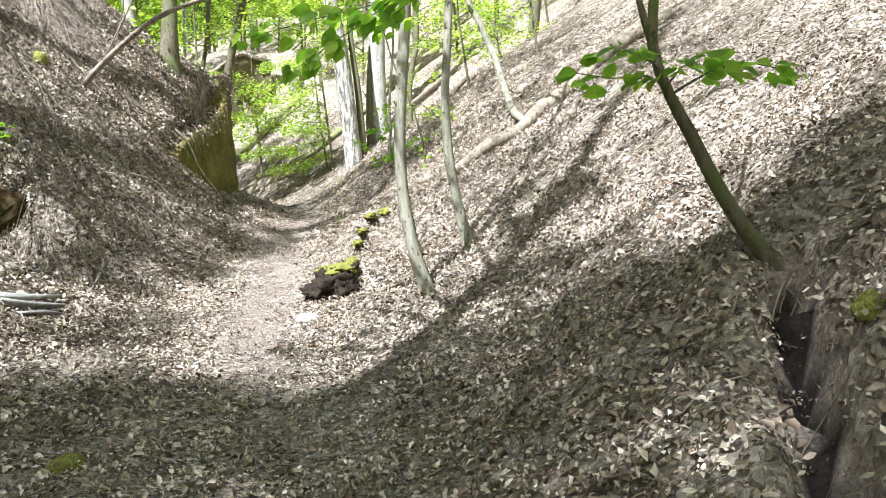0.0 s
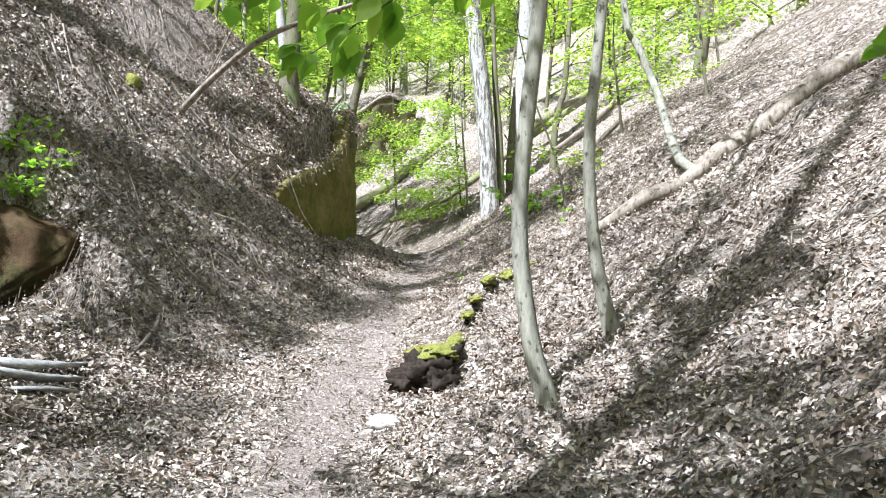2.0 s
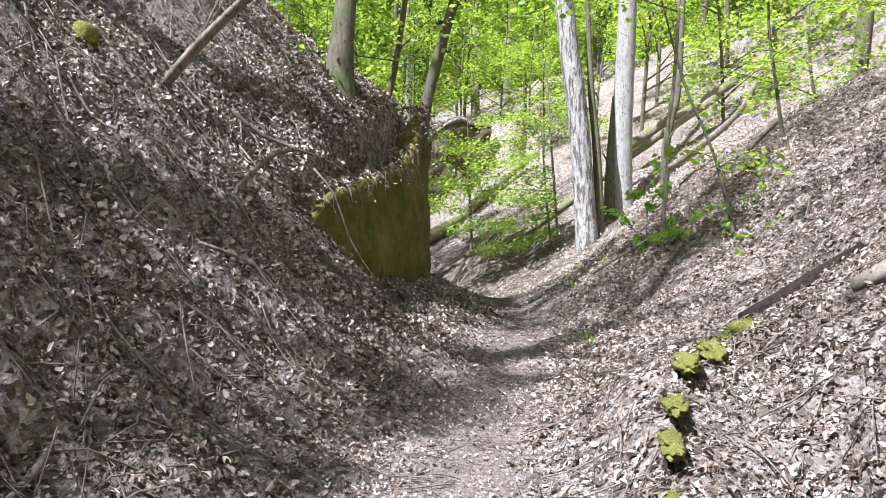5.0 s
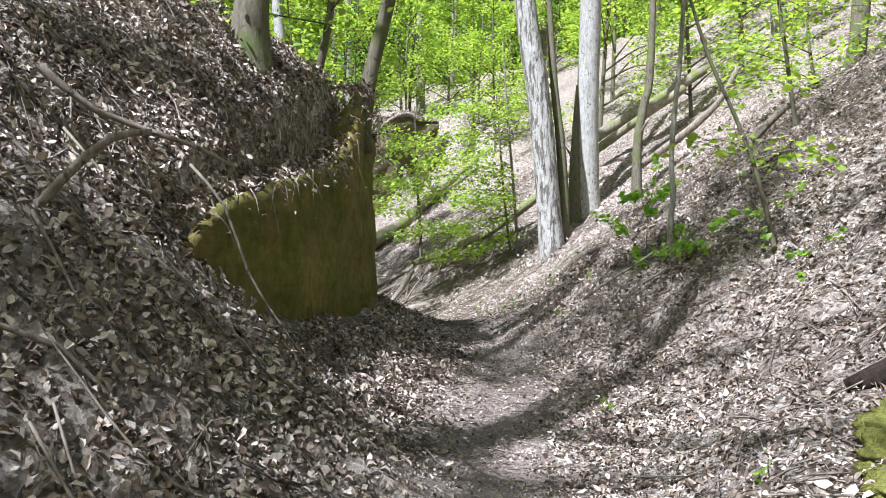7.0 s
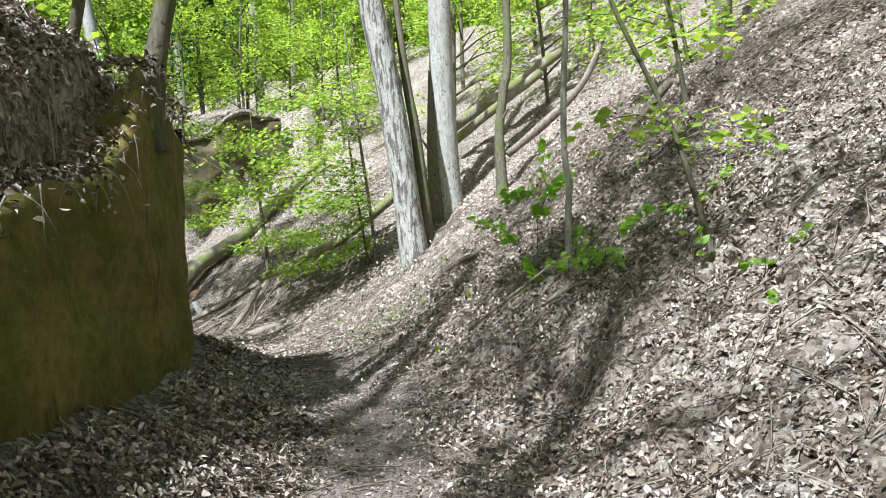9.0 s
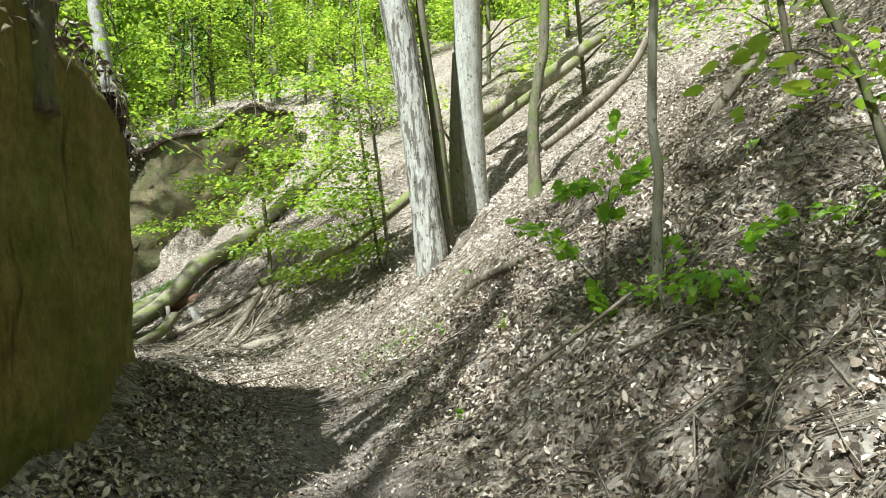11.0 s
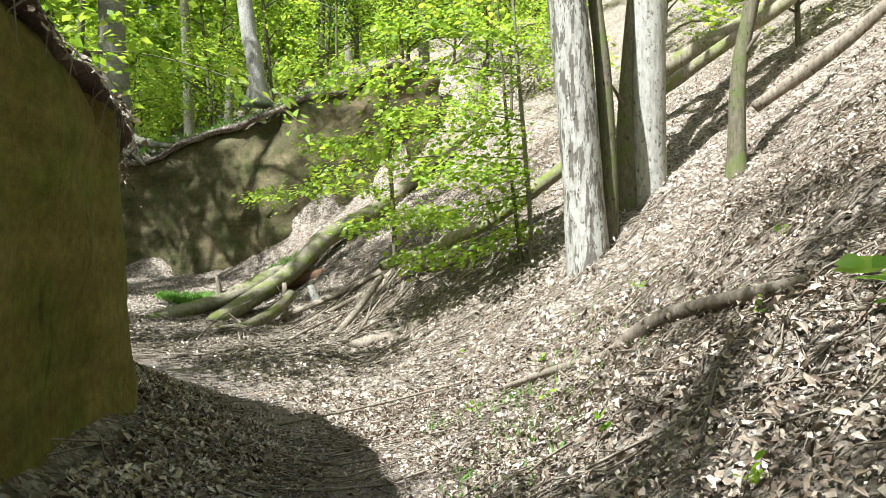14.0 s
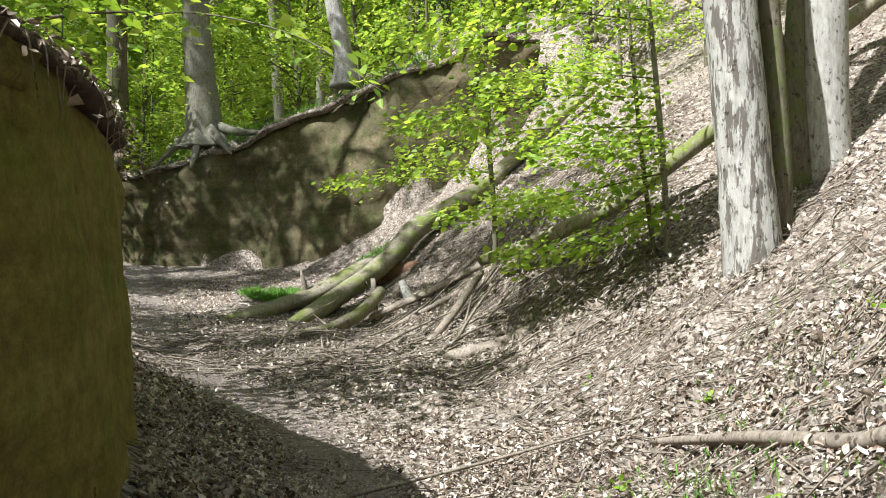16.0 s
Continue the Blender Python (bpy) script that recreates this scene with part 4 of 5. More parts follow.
# trees on the crest of the near rock
crest_tree = tree_trunk("crest_tree", [(-3.86, 14.0, 3.4), (-3.80, 14.0, 3.75), (-3.72, 14.0, 4.1), (-3.60, 14.0, 4.55), (-3.3, 14.1, 6), (-3.1, 14.3, 9)], [0.085, 0.072, 0.066, 0.062, 0.05, 0.015], DARK_BARK, "small mossy tree rooted on the tip of the rock", "crest trees", seed=33, flare=0.4)
foliage(crest_tree, [[(-3.5, 14, 5.0), (-2.6, 14.4, 5.5), (-1.9, 14.9, 5.5)], [(-3.4, 14, 5.4), (-4.2, 13.2, 5.9), (-5, 12.6, 6.0)], [(-3.3, 14.1, 6), (-3.4, 15.3, 6.5), (-3.6, 16.4, 6.6)]], 150, 0.7, 0.085, GREEN, 34, twig=(DARK_BARK, 0.016))
crest_tree = tree_trunk("crest_tree", [(-4.12, 13.4, 3.2), (-4.08, 13.4, 3.7), (-3.96, 13.4, 4.3), (-3.8, 13.5, 6), (-3.7, 13.6, 8)], [0.05, 0.042, 0.038, 0.03, 0.01], DARK_BARK, "thin dark stem growing on the leafy crest", "crest trees", seed=36)
foliage(crest_tree, [[(-3.97, 13.4, 4.2), (-4.5, 12.6, 4.1), (-5.0, 11.9, 3.95)], [(-3.98, 13.4, 4.3), (-3.4, 12.9, 4.5), (-2.9, 12.5, 4.5)]], 110, 0.32, 0.075, GREEN, 37, twig=(DARK_BARK, 0.008))
tree_trunk("broken_trunk", [(-4.35, 12.6, 3.7), (-4.32, 12.6, 4.2), (-4.3, 12.7, 5.2), (-4.2, 12.8, 8)], [0.16, 0.13, 0.12, 0.08], DARK_BARK, "dark mossy trunk standing on top of the bank", "crest trees", seed=38)

# beeches on top of the far face
beech = tree_trunk("beech", [(-17.86, 34.4, 5.6), (-17.9, 34.4, 6.6), (-18.0, 34.4, 8.2), (-18.06, 34.4, 10), (-18.0, 34.6, 16), (-17.8, 34.8, 24)], [0.62, 0.5, 0.44, 0.42, 0.3, 0.06], BEECH_BARK, "large old beech with spreading surface roots above the rock", "beeches above the rock", seed=40, flare=0.5, seg=16)
for i, (dx, dy, dz) in enumerate(((1.7, -1.0, -0.5), (0.6, -1.4, -0.9), (-1.2, -1.1, -0.9), (2.2, 0.2, 0.2))):
    limb(beech, [(-17.86, 34.4, 6.2), (-17.86 + dx * 0.45, 34.4 + dy * 0.45, 5.75 + dz * 0.3), (-17.86 + dx, 34.4 + dy, 5.5 + dz)], [0.22, 0.13, 0.04], BEECH_BARK, 41 + i, "root", 7)
tree_trunk("beech", [(-13.55, 35.6, 7.3), (-13.61, 35.6, 8.0), (-13.74, 35.6, 8.9), (-13.95, 35.6, 9.9), (-14.6, 35.8, 15), (-14.8, 36, 22)], [0.36, 0.29, 0.27, 0.26, 0.18, 0.05], PALE_BARK, "pale beech trunk catching the sun above the rock", "beeches above the rock", seed=46)
tree_trunk("beech", [(-22.8, 36.0, ground_at(-22.8, 36.0)), (-22.75, 36.0, 8.5), (-22.7, 36.0, 11), (-22.5, 36, 20)], [0.4, 0.32, 0.3, 0.15], DARK_BARK, "greyish beech trunk further back in the wood", "beeches above the rock", seed=47)

# understorey beech with flat layers of new leaves
under = tree_trunk("understorey_beech", [(-3.38, 24.0, 2.3), (-3.38, 23.9, 3.0), (-3.42, 23.6, 4.0), (-3.5, 23.4, 5.2), (-3.6, 23.2, 7.0)], [0.036, 0.032, 0.03, 0.025, 0.01], BEECH_BARK, "understorey beech with flat layers of bright new leaves", "understorey beeches", seed=50)
layers = [[(-3.45, 23.5, 4.1), (-4.6, 22.9, 4.1), (-5.9, 22.5, 3.9)], [(-3.42, 23.6, 3.8), (-5.0, 24.0, 3.9), (-7.0, 24.9, 3.75)], [(-3.4, 23.7, 3.3), (-4.6, 23.9, 3.1), (-6.2, 24.3, 2.9)],
          [(-3.4, 23.8, 2.9), (-4.2, 24.0, 2.6), (-5.3, 24.0, 2.4)], [(-3.5, 23.4, 4.9), (-4.6, 22.6, 4.9), (-5.8, 22.2, 4.6)], [(-3.5, 23.3, 5.3), (-4.0, 22.6, 5.5), (-4.9, 21.9, 5.3)],
          [(-3.45, 23.5, 4.3), (-4.6, 24.2, 4.6), (-6.0, 25.4, 4.8)], [(-3.4, 23.7, 3.6), (-3.9, 22.9, 3.6), (-4.4, 22.2, 3.5)]]
limb(under, [(-3.5, 24.0, 2.3), (-3.62, 23.9, 3.4), (-3.7, 23.7, 4.6), (-3.8, 23.6, 6.0)], [0.03, 0.028, 0.024, 0.01], DARK_BARK, 52, "stem")
foliage(under, layers, 620, 0.5, 0.085, GREEN, 51, twig=(DARK_BARK, 0.010), flat=0.4)
under = tree_trunk("understorey_beech", [(-6.2, 26.6, ground_at(-6.2, 26.6)), (-6.2, 26.6, 3.0), (-6.3, 26.6, 4.5), (-6.4, 26.7, 6.5)], [0.05, 0.04, 0.035, 0.01], DARK_BARK, "thin beech with sprays of yellow-green leaves", "understorey beeches", seed=60)
foliage(under, [[(-6.25, 26.6, 3.6), (-7.4, 26.2, 3.7), (-8.8, 26.0, 3.5)], [(-6.3, 26.6, 4.3), (-7.3, 27.2, 4.6), (-8.5, 27.8, 4.6)], [(-6.3, 26.6, 4.8), (-5.2, 26.2, 5.1), (-4.2, 26.0, 5.1)], [(-6.2, 26.6, 3.2), (-5.4, 25.8, 3.2), (-4.8, 25.2, 3.0)],
                [(-6.3, 26.6, 5.4), (-6.9, 25.6, 5.7), (-7.5, 24.8, 5.6)]], 560, 0.55, 0.09, GREEN, 61, twig=(DARK_BARK, 0.010), flat=0.4)

# front spray reaching over the path from the rock
reach = tree_trunk("overhanging_beech", [(-9.0, 21.6, 3.2), (-8.9, 21.6, 3.9), (-8.75, 21.5, 4.6), (-8.6, 21.4, 5.6), (-8.5, 21.3, 8.0)], [0.05, 0.042, 0.04, 0.035, 0.012], DARK_BARK, "thin dark beech leaning from the rock over the path", seed=66)
foliage(reach, [[(-8.75, 21.5, 5.0), (-7.2, 20.6, 4.7), (-5.6, 19.8, 4.15), (-4.7, 19.4, 3.6)]], 90, 0.2, 0.10, GREEN, 67, twig=(DARK_BARK, 0.012))


# ---- the wood around ----
FOREST = [forest_tree("forest_tree", 21, 4.6, 8.0, 3300, 0.165, GREEN, BEECH_BARK, 0.24, 101, "tall beech in young spring leaf"),
          forest_tree("forest_tree", 18, 4.2, 6.5, 3000, 0.165, GREEN, DARK_BARK, 0.18, 102, "tall dark-stemmed tree in young spring leaf"),
          forest_tree("forest_tree", 9, 3.0, 1.2, 3000, 0.14, GREEN, DARK_BARK, 0.08, 103, "young understorey tree with bright green leaves"),
          forest_tree("forest_tree", 6.5, 2.6, 0.6, 2600, 0.125, GREEN, DARK_BARK, 0.055, 104, "bushy understorey beech with bright green leaves"),
          forest_tree("forest_tree", 20, 4.6, 7.0, 1050, 0.16, GREEN, BEECH_BARK, 0.2, 106, "tall thin-crowned beech in young spring leaf, unseen, added for dappled shade"),
          forest_tree("forest_tree", 16, 1.9, 9.0, 2300, 0.13, GREEN, BEECH_BARK, 0.1, 107, "slender beech in young spring leaf, unseen, added to shade the slope"),
          forest_tree("evergreen_tree", 8, 1.7, 0.5, 3200, 0.12, DARK_GREEN, DARK_BARK, 0.1, 105, "dark evergreen tree among the beeches", top_spread=0.85)]
used = [False] * len(FOREST)


def plant(kind, x, y, turn=None, scale=1.0):
    rs = np.random.RandomState(int(abs(x * 131 + y * 17)) + kind)
    m = pose(x, y, ground_at(x, y), rs.uniform(-3, 3), rs.uniform(-3, 3), rs.uniform(0, 360) if turn is None else turn)
    if used[kind]:
        t = copy_thing(FOREST[kind], m)
    else:
        t, used[kind] = FOREST[kind], True
        t.matrix_basis = m
    t.scale = (scale, scale, scale)
    return t


# above the far face and behind it
for kind, x, y in ((2, -20.5, 37.5), (3, -16, 36.8), (3, -11.5, 37.2), (2, -17.5, 39.5), (2, -13, 40), (3, -22.5, 34.8), (2, -25.5, 36), (0, -20, 42), (1, -15, 44), (0, -10, 43), (2, -10, 40.5), (3, -8, 39.5),
                   (2, -7.5, 43.5), (2, -23, 42), (0, -26, 45), (2, -29, 40), (1, -31, 46), (2, -20, 47), (2, -14, 49), (2, -8.5, 49), (0, -17, 53), (0, -25, 54), (2, -28, 50), (0, -11, 56), (2, -4, 46), (1, -4.5, 51),
                   (2, 0, 53), (2, -33, 54), (0, -36, 58), (0, -20, 62), (0, -8, 64), (0, -29, 65), (0, 3, 61), (2, -37, 45), (1, -40, 50), (3, -19, 36), (2, -14.2, 38), (3, -24.5, 38.5), (2, -27, 42), (3, -9.5, 38), (2, -16.5, 42.5), (2, -11.5, 45), (3, -21.5, 40), (2, -6, 47.5), (2, -1.5, 49), (2, 3, 47), (2, -24, 59), (2, -14, 60), (0, -45, 64), (0, 10, 60)):
    plant(kind, x, y)
plant(6, -11.3, 38.6)
# up the slope on the right
for kind, x, y in ((1, 6.5, 27), (0, 4.0, 32), (2, 2.4, 29.5), (1, 9.5, 21.5), (0, 12, 14.5), (1, 11.5, 30), (2, -1.0, 36.5), (2, 4.0, 38), (1, 10, 40), (2, 6.5, 34.5), (0, 16, 24), (1, 16, 34), (0, 18, 9), (3, 5.0, 24.5), (1, 1, 42), (3, -5.5, 36.5), (3, -3.2, 33.5), (2, -1.5, 31), (3, -6.5, 38.5), (2, 1.5, 34.5), (3, 0.8, 27.5), (2, 12, 46), (0, 17, 44), (0, 14, 3)):
    plant(kind, x, y)
# on the left bank, over and behind the start; unseen ones added to shade the floor
for kind, x, y in ((0, -19.5, 25.5), (0, -22.5, 24.0), (0, -8.5, -12.0), (1, -5.2, -7.5), (4, -10.5, -12.5), (1, -9.5, -10.6), (1, -12.0, -11.5), (0, -15.5, 19.0), (0, -22.0, -10.0), (0, -1.5, -11), (1, 5.5, -5), (0, 6.5, -15), (0, -11, -14), (2, -9.5, 19.5), (0, -24, 20), (2, -14, 21.5), (0, -17.5, 12.5), (1, -20, 3),
                   (2, -18.5, 26), (3, -14.5, 23.6), (2, -22, 28.5), (0, -25, 24), (2, -28, 31), (0, -33, 30), (1, -27, 15)):
    plant(kind, x, y)
# out-of-view trees, added only so their crowns shade path, bank, slope and boulder
plant(4, -6.2, 7.6, 40, 0.8)
plant(5, -7.0, 3.9, 70)
for x, y in ((-8.6, 1.7), (-5.0, -1.5)):
    plant(4, x, y)
plant(1, -7.4, 2.9, 30, 0.38)
plant(1, -6.7, 4.4, 75, 0.32)
plant(1, -7.1, 2.2, 60, 0.28)
plant(1, -2.3, 2.4, 110, 0.5)
plant(3, -5.9, 6.0, 0, 0.55)


# ---- fallen wood ----
def up_on(x, y, dz=0.02):
    return (x, y, ground_at(x, y) + dz)


def log_thing(name, pts, radii, mat, label, group="", seed=0, category="log", seg=12, wobble=0.1):
    base = Vector(pts[0])
    ob = new(name, tube_data(name, rel(pts, base), radii, mat, seg, wobble, seed, 0, 0.15))
    ob.location = base
    return tagged(ob, label, category, group)


log_thing("fallen_log", [up_on(0.0, 9.66, 0.0), up_on(0.29, 9.56, 0.05), up_on(0.62, 9.5, 0.07), up_on(0.95, 9.5, 0.08), up_on(1.3, 9.52, 0.1), up_on(1.7, 9.6, 0.11), up_on(2.3, 9.75, 0.1), up_on(3.0, 9.95, 0.06)], [0.04, 0.06, 0.075, 0.07, 0.085, 0.09, 0.09, 0.07], DEAD_WOOD, "weathered fallen log lying up the leafy slope", seed=70, wobble=0.14)
log_thing("rotten_branch", [up_on(-0.42, 11.2, 0.03), up_on(-0.2, 11.14, 0.05), up_on(0.05, 11.07, 0.05), up_on(0.4, 11.0, 0.03)], [0.03, 0.06, 0.075, 0.06], ROTTEN, "dark rotten branch half sunk in pale leaves", seed=94, wobble=0.2)
log_thing("fallen_log", [(-11.15, 26.1, 1.10), (-11.04, 27.0, 1.2), (-10.95, 27.7, 1.27), (-10.57, 28.5, 1.46), (-10.09, 29.6, 1.88), (-9.46, 30.6, 2.3)], [0.10, 0.16, 0.17, 0.18, 0.17, 0.15], MOSSY_LOG, "thick mossy fallen log reaching down to the path", "log jam", seed=71)
log_thing("fallen_log", [(-9.98, 26.4, 1.02), (-9.93, 27.2, 1.2), (-9.89, 28.2, 1.46), (-9.41, 29.3, 2.05), (-9.1, 30.4, 2.78), (-8.53, 31.0, 3.2), (-7.9, 32.0, 3.85), (-7.0, 33.5, 5.1), (-6.0, 35, 6.3)], [0.13, 0.17, 0.18, 0.19, 0.22, 0.2, 0.18, 0.16, 0.12], MOSSY_LOG, "long mossy fallen trunk lying across the slope", "log jam", seed=72)
log_thing("fallen_log", [(-9.7, 25.7, 1.05), (-9.3, 26.0, 1.05), (-9.02, 26.3, 1.08), (-8.78, 27.0, 1.3), (-8.64, 27.5, 1.62)], [0.04, 0.08, 0.11, 0.13, 0.12], MOSSY_LOG, "short yellow-mossy log in the jam", "log jam", seed=73)
log_thing("rotten_log", [(-9.85, 29.5, 1.72), (-9.3, 29.65, 1.84), (-8.7, 29.8, 1.95)], [0.15, 0.19, 0.17], CUT_WOOD, "short red-brown rotten log with a broken end", "log jam", seed=74)
log_thing("fallen_log", [(-6.2, 25.9, 2.25), (-5.3, 25.3, 2.5), (-4.4, 25.0, 2.85), (-3.79, 24.87, 3.22), (-2.8, 25.0, 3.95), (-1.6, 25.6, 5.0), (0.5, 26.5, 6.6)], [0.07, 0.09, 0.10, 0.11, 0.12, 0.12, 0.11], MOSSY_LOG, "mossy fallen trunk leaning up the slope behind the pale trees", seed=75)
log_thing("fallen_branch", [(-6.5, 24.0, 1.05), (-6.0, 24.0, 1.12), (-5.3, 24.1, 1.32), (-4.85, 24.3, 1.58), (-4.6, 24.4, 1.85)], [0.06, 0.10, 0.11, 0.10, 0.07], DEAD_WOOD, "pale dead branch lying along the foot of the slope", "dead branches", seed=76)
log_thing("fallen_branch", [(-8.9, 27.3, 1.12), (-8.3, 27.35, 1.35), (-7.66, 27.4, 1.62), (-6.7, 27.4, 2.1), (-5.9, 27.3, 2.55)], [0.04, 0.055, 0.06, 0.07, 0.07], DEAD_WOOD, "dead branch propped in the log jam", "dead branches", seed=77)
log_thing("fallen_branch", [(-8.0, 26.4, 1.1), (-7.4, 26.6, 1.4), (-6.7, 26.8, 1.8), (-6.1, 26.9, 2.3)], [0.03, 0.05, 0.055, 0.05], DEAD_WOOD, "dead branch propped in the log jam", "dead branches", seed=81)
log_thing("fallen_branch", [(-6.8, 24.3, 0.98), (-6.6, 24.8, 1.2), (-6.46, 25.3, 1.5), (-6.3, 26.2, 2.05)], [0.03, 0.05, 0.055, 0.05], DEAD_WOOD, "dead branch standing against the log jam", "dead branches", seed=78)
log_thing("branch_stub", [(-10.72, 28.35, 1.42), (-10.73, 28.3, 1.7), (-10.78, 28.25, 1.98)], [0.08, 0.06, 0.02], DEAD_WOOD, "broken pointed branch stub on a log", "log jam", seed=79)
log_thing("branch_stub", [(-8.78, 27.5, 1.05), (-8.77, 27.5, 1.45), (-8.8, 27.5, 1.85)], [0.06, 0.055, 0.04], DEAD_WOOD, "pale upright stub propping the log jam", "log jam", seed=83)
log_thing("branch_stub", [(-8.2, 27.9, 1.3), (-8.35, 28.0, 1.55), (-8.5, 28.1, 1.75)], [0.09, 0.09, 0.05], PALE_BARK, "split pale piece of wood in the log jam", "log jam", seed=84)
log_thing("root_log", [up_on(-3.2, 20.3), up_on(-2.6, 19.2), up_on(-2.21, 18.4, 0.03), up_on(-2.04, 18.12, 0.05), up_on(-1.85, 17.98, 0.08), up_on(-1.7, 17.72, 0.08), up_on(-1.5, 17.5, 0.08), up_on(-1.2, 17.2, 0.05)], [0.025, 0.035, 0.04, 0.045, 0.05, 0.05, 0.045, 0.03], DEAD_WOOD, "dead branch half buried in leaves on the slope", seed=80)
fallen = log_thing("fallen_branch", [(-5.0, 9.75, 2.62), (-4.55, 9.75, 2.95), (-4.1, 9.75, 3.38), (-3.5, 9.75, 3.82), (-2.8, 9.75, 4.07), (-2.0, 9.8, 4.3)], [0.02, 0.045, 0.04, 0.036, 0.028, 0.015], DEAD_WOOD, "bare dead branch fallen across the leafy bank", seed=82)

# pale broken sticks tangled in the log jam
rs_jam = np.random.RandomState(88)
for i in range(46):
    x, y = rs_jam.uniform(-9.3, -4.6), rs_jam.uniform(24.2, 28.0)
    a, L, lift = rs_jam.uniform(-0.6, 2.6), rs_jam.uniform(0.5, 1.7), rs_jam.uniform(0.02, 0.55)
    p = [(x + math.cos(a) * L * f, y + math.sin(a) * L * f) for f in (0, 0.5, 1.0)]
    q = [up_on(*p[0], 0.0), up_on(*p[1], 0.5 * lift + 0.05 * rs_jam.rand()), up_on(*p[2], lift)]
    r = rs_jam.uniform(0.010, 0.026)
    log_thing("stick", q, [r, r * 0.85, r * 0.4], DEAD_WOOD, "pale broken stick in the tangle before the log jam", "jam sticks", 900 + i, "stick", 6, 0.12)

# ---- stump and stones ----
def lump(name, centre, size, mat, label, category, seed=0, detail=3, jag=0.25, parent=None, flat=0.0):
    bm = bmesh.new()
    bmesh.ops.create_icosphere(bm, subdivisions=detail, radius=1.0)
    off = Vector((seed * 3.1, seed * 1.7, 0))
    for v in bm.verts:
        n = v.co.normalized()
        k = 1 + jag * noise.noise(n * 1.6 + off) + 0.45 * jag * noise.noise(n * 4.5 + off) + 0.2 * jag * noise.noise(n * 11 + off)
        v.co = Vector((n.x * size[0] * k, n.y * size[1] * k, max(n.z, -0.6) * size[2] * k))
    me = bpy.data.meshes.new(name)
    bm.to_mesh(me)
    bm.free()
    me.materials.append(mat)
    me.shade_smooth()
    ob = new(name, me)
    if parent:
        ob.parent = parent
        ob.location = Vector(centre) - parent.location
        if label:
            ob["label"] = label
        return ob
    ob.location = centre
    return tagged(ob, label, category)


stump = thing("rotten_stump", (-1.02, 7.45, 0.55), "dark rotten stump with bright moss on top beside the path", "stump")
lump("stump_body", (-1.00, 7.50, 0.64), (0.22, 0.17, 0.20), ROTTEN, "", "", 4, 4, 0.85, stump)
lump("moss_cap", (-0.93, 7.60, 0.80), (0.15, 0.20, 0.05), MOSS, "yellow-green moss", "", 5, 4, 0.5, stump)
lump("moss_pad", (-1.14, 7.62, 0.77), (0.07, 0.10, 0.05), MOSS, "yellow-green moss", "", 15, 3, 0.8, stump)
lump("rotten_edge", (-1.15, 7.42, 0.60), (0.13, 0.10, 0.09), ROTTEN, "", "", 16, 4, 0.9, stump)
lump("rotten_edge", (-0.88, 7.40, 0.60), (0.12, 0.10, 0.11), ROTTEN, "", "", 17, 4, 0.9, stump)
stump.location.x -= 0.09
# the sunken mossy log that runs on from the stump
ridge = [(-0.93, 7.7), (-0.98, 8.2), (-0.95, 8.7), (-0.92, 9.2), (-0.72, 9.7), (-0.5, 10.25), (-0.4, 10.6)]
old_log = thing("mossy_log", up_on(-0.93, 7.7), "sunken rotten log with yellow-green moss beside the path", "log")
part("log_body", tube_data("log_body", rel([up_on(x, y, -0.03) for x, y in ridge], old_log.location), [0.05, 0.035, 0.03, 0.035, 0.04, 0.05, 0.03], ROTTEN, 9, 0.2, 45), old_log)
for i, (f, wx, wy, h) in enumerate(((0.04, 0.07, 0.26, 0.04), (0.14, 0.06, 0.30, 0.035), (0.29, 0.06, 0.26, 0.03), (0.42, 0.06, 0.30, 0.035), (0.54, 0.07, 0.30, 0.045), (0.66, 0.075, 0.28, 0.05), (0.78, 0.10, 0.30, 0.07), (0.88, 0.12, 0.26, 0.085), (0.97, 0.08, 0.16, 0.06))):
    x, y = np.interp(f, np.linspace(0, 1, 7), [p[0] for p in ridge]), np.interp(f, np.linspace(0, 1, 7), [p[1] for p in ridge])
    lump("moss_pad", up_on(x, y, 0.02), (wx, wy, h), MOSS, "yellow-green moss", "", 60 + i, 4, 0.5, old_log)
lump("stone", (-1.22, 6.7, 0.44), (0.12, 0.10, 0.07), PALE_STONE, "pale stone lying in the leaves", "stone", 8)


def block(name, corners, mat, label, category, cut=0.05, seed=0, rough_by=0.04):
    """A block of rock between corner points, with worn edges and an uneven surface."""
    bm = bmesh.new()
    for c in corners:
        bm.verts.new(c)
    bmesh.ops.convex_hull(bm, input=bm.verts)
    bmesh.ops.bevel(bm, geom=list(bm.edges), offset=cut, segments=2, affect="EDGES")
    bmesh.ops.triangulate(bm, faces=bm.faces)
    for _ in range(3):
        bmesh.ops.subdivide_edges(bm, edges=[e for e in bm.edges if e.calc_length() > 0.09], cuts=1, use_grid_fill=True)
    bm.normal_update()
    off = Vector((seed * 2.3, seed, 0))
    for v in bm.verts:
        v.co += v.normal * rough_by * (noise.noise(v.co * 2.2 + off) + 0.5 * noise.noise(v.co * 7 + off) + 0.25 * noise.noise(v.co * 19 + off))
    me = bpy.data.meshes.new(name)
    bm.to_mesh(me)
    bm.free()
    me.materials.append(mat)
    me.shade_smooth()
    return tagged(new(name, me), label, category)


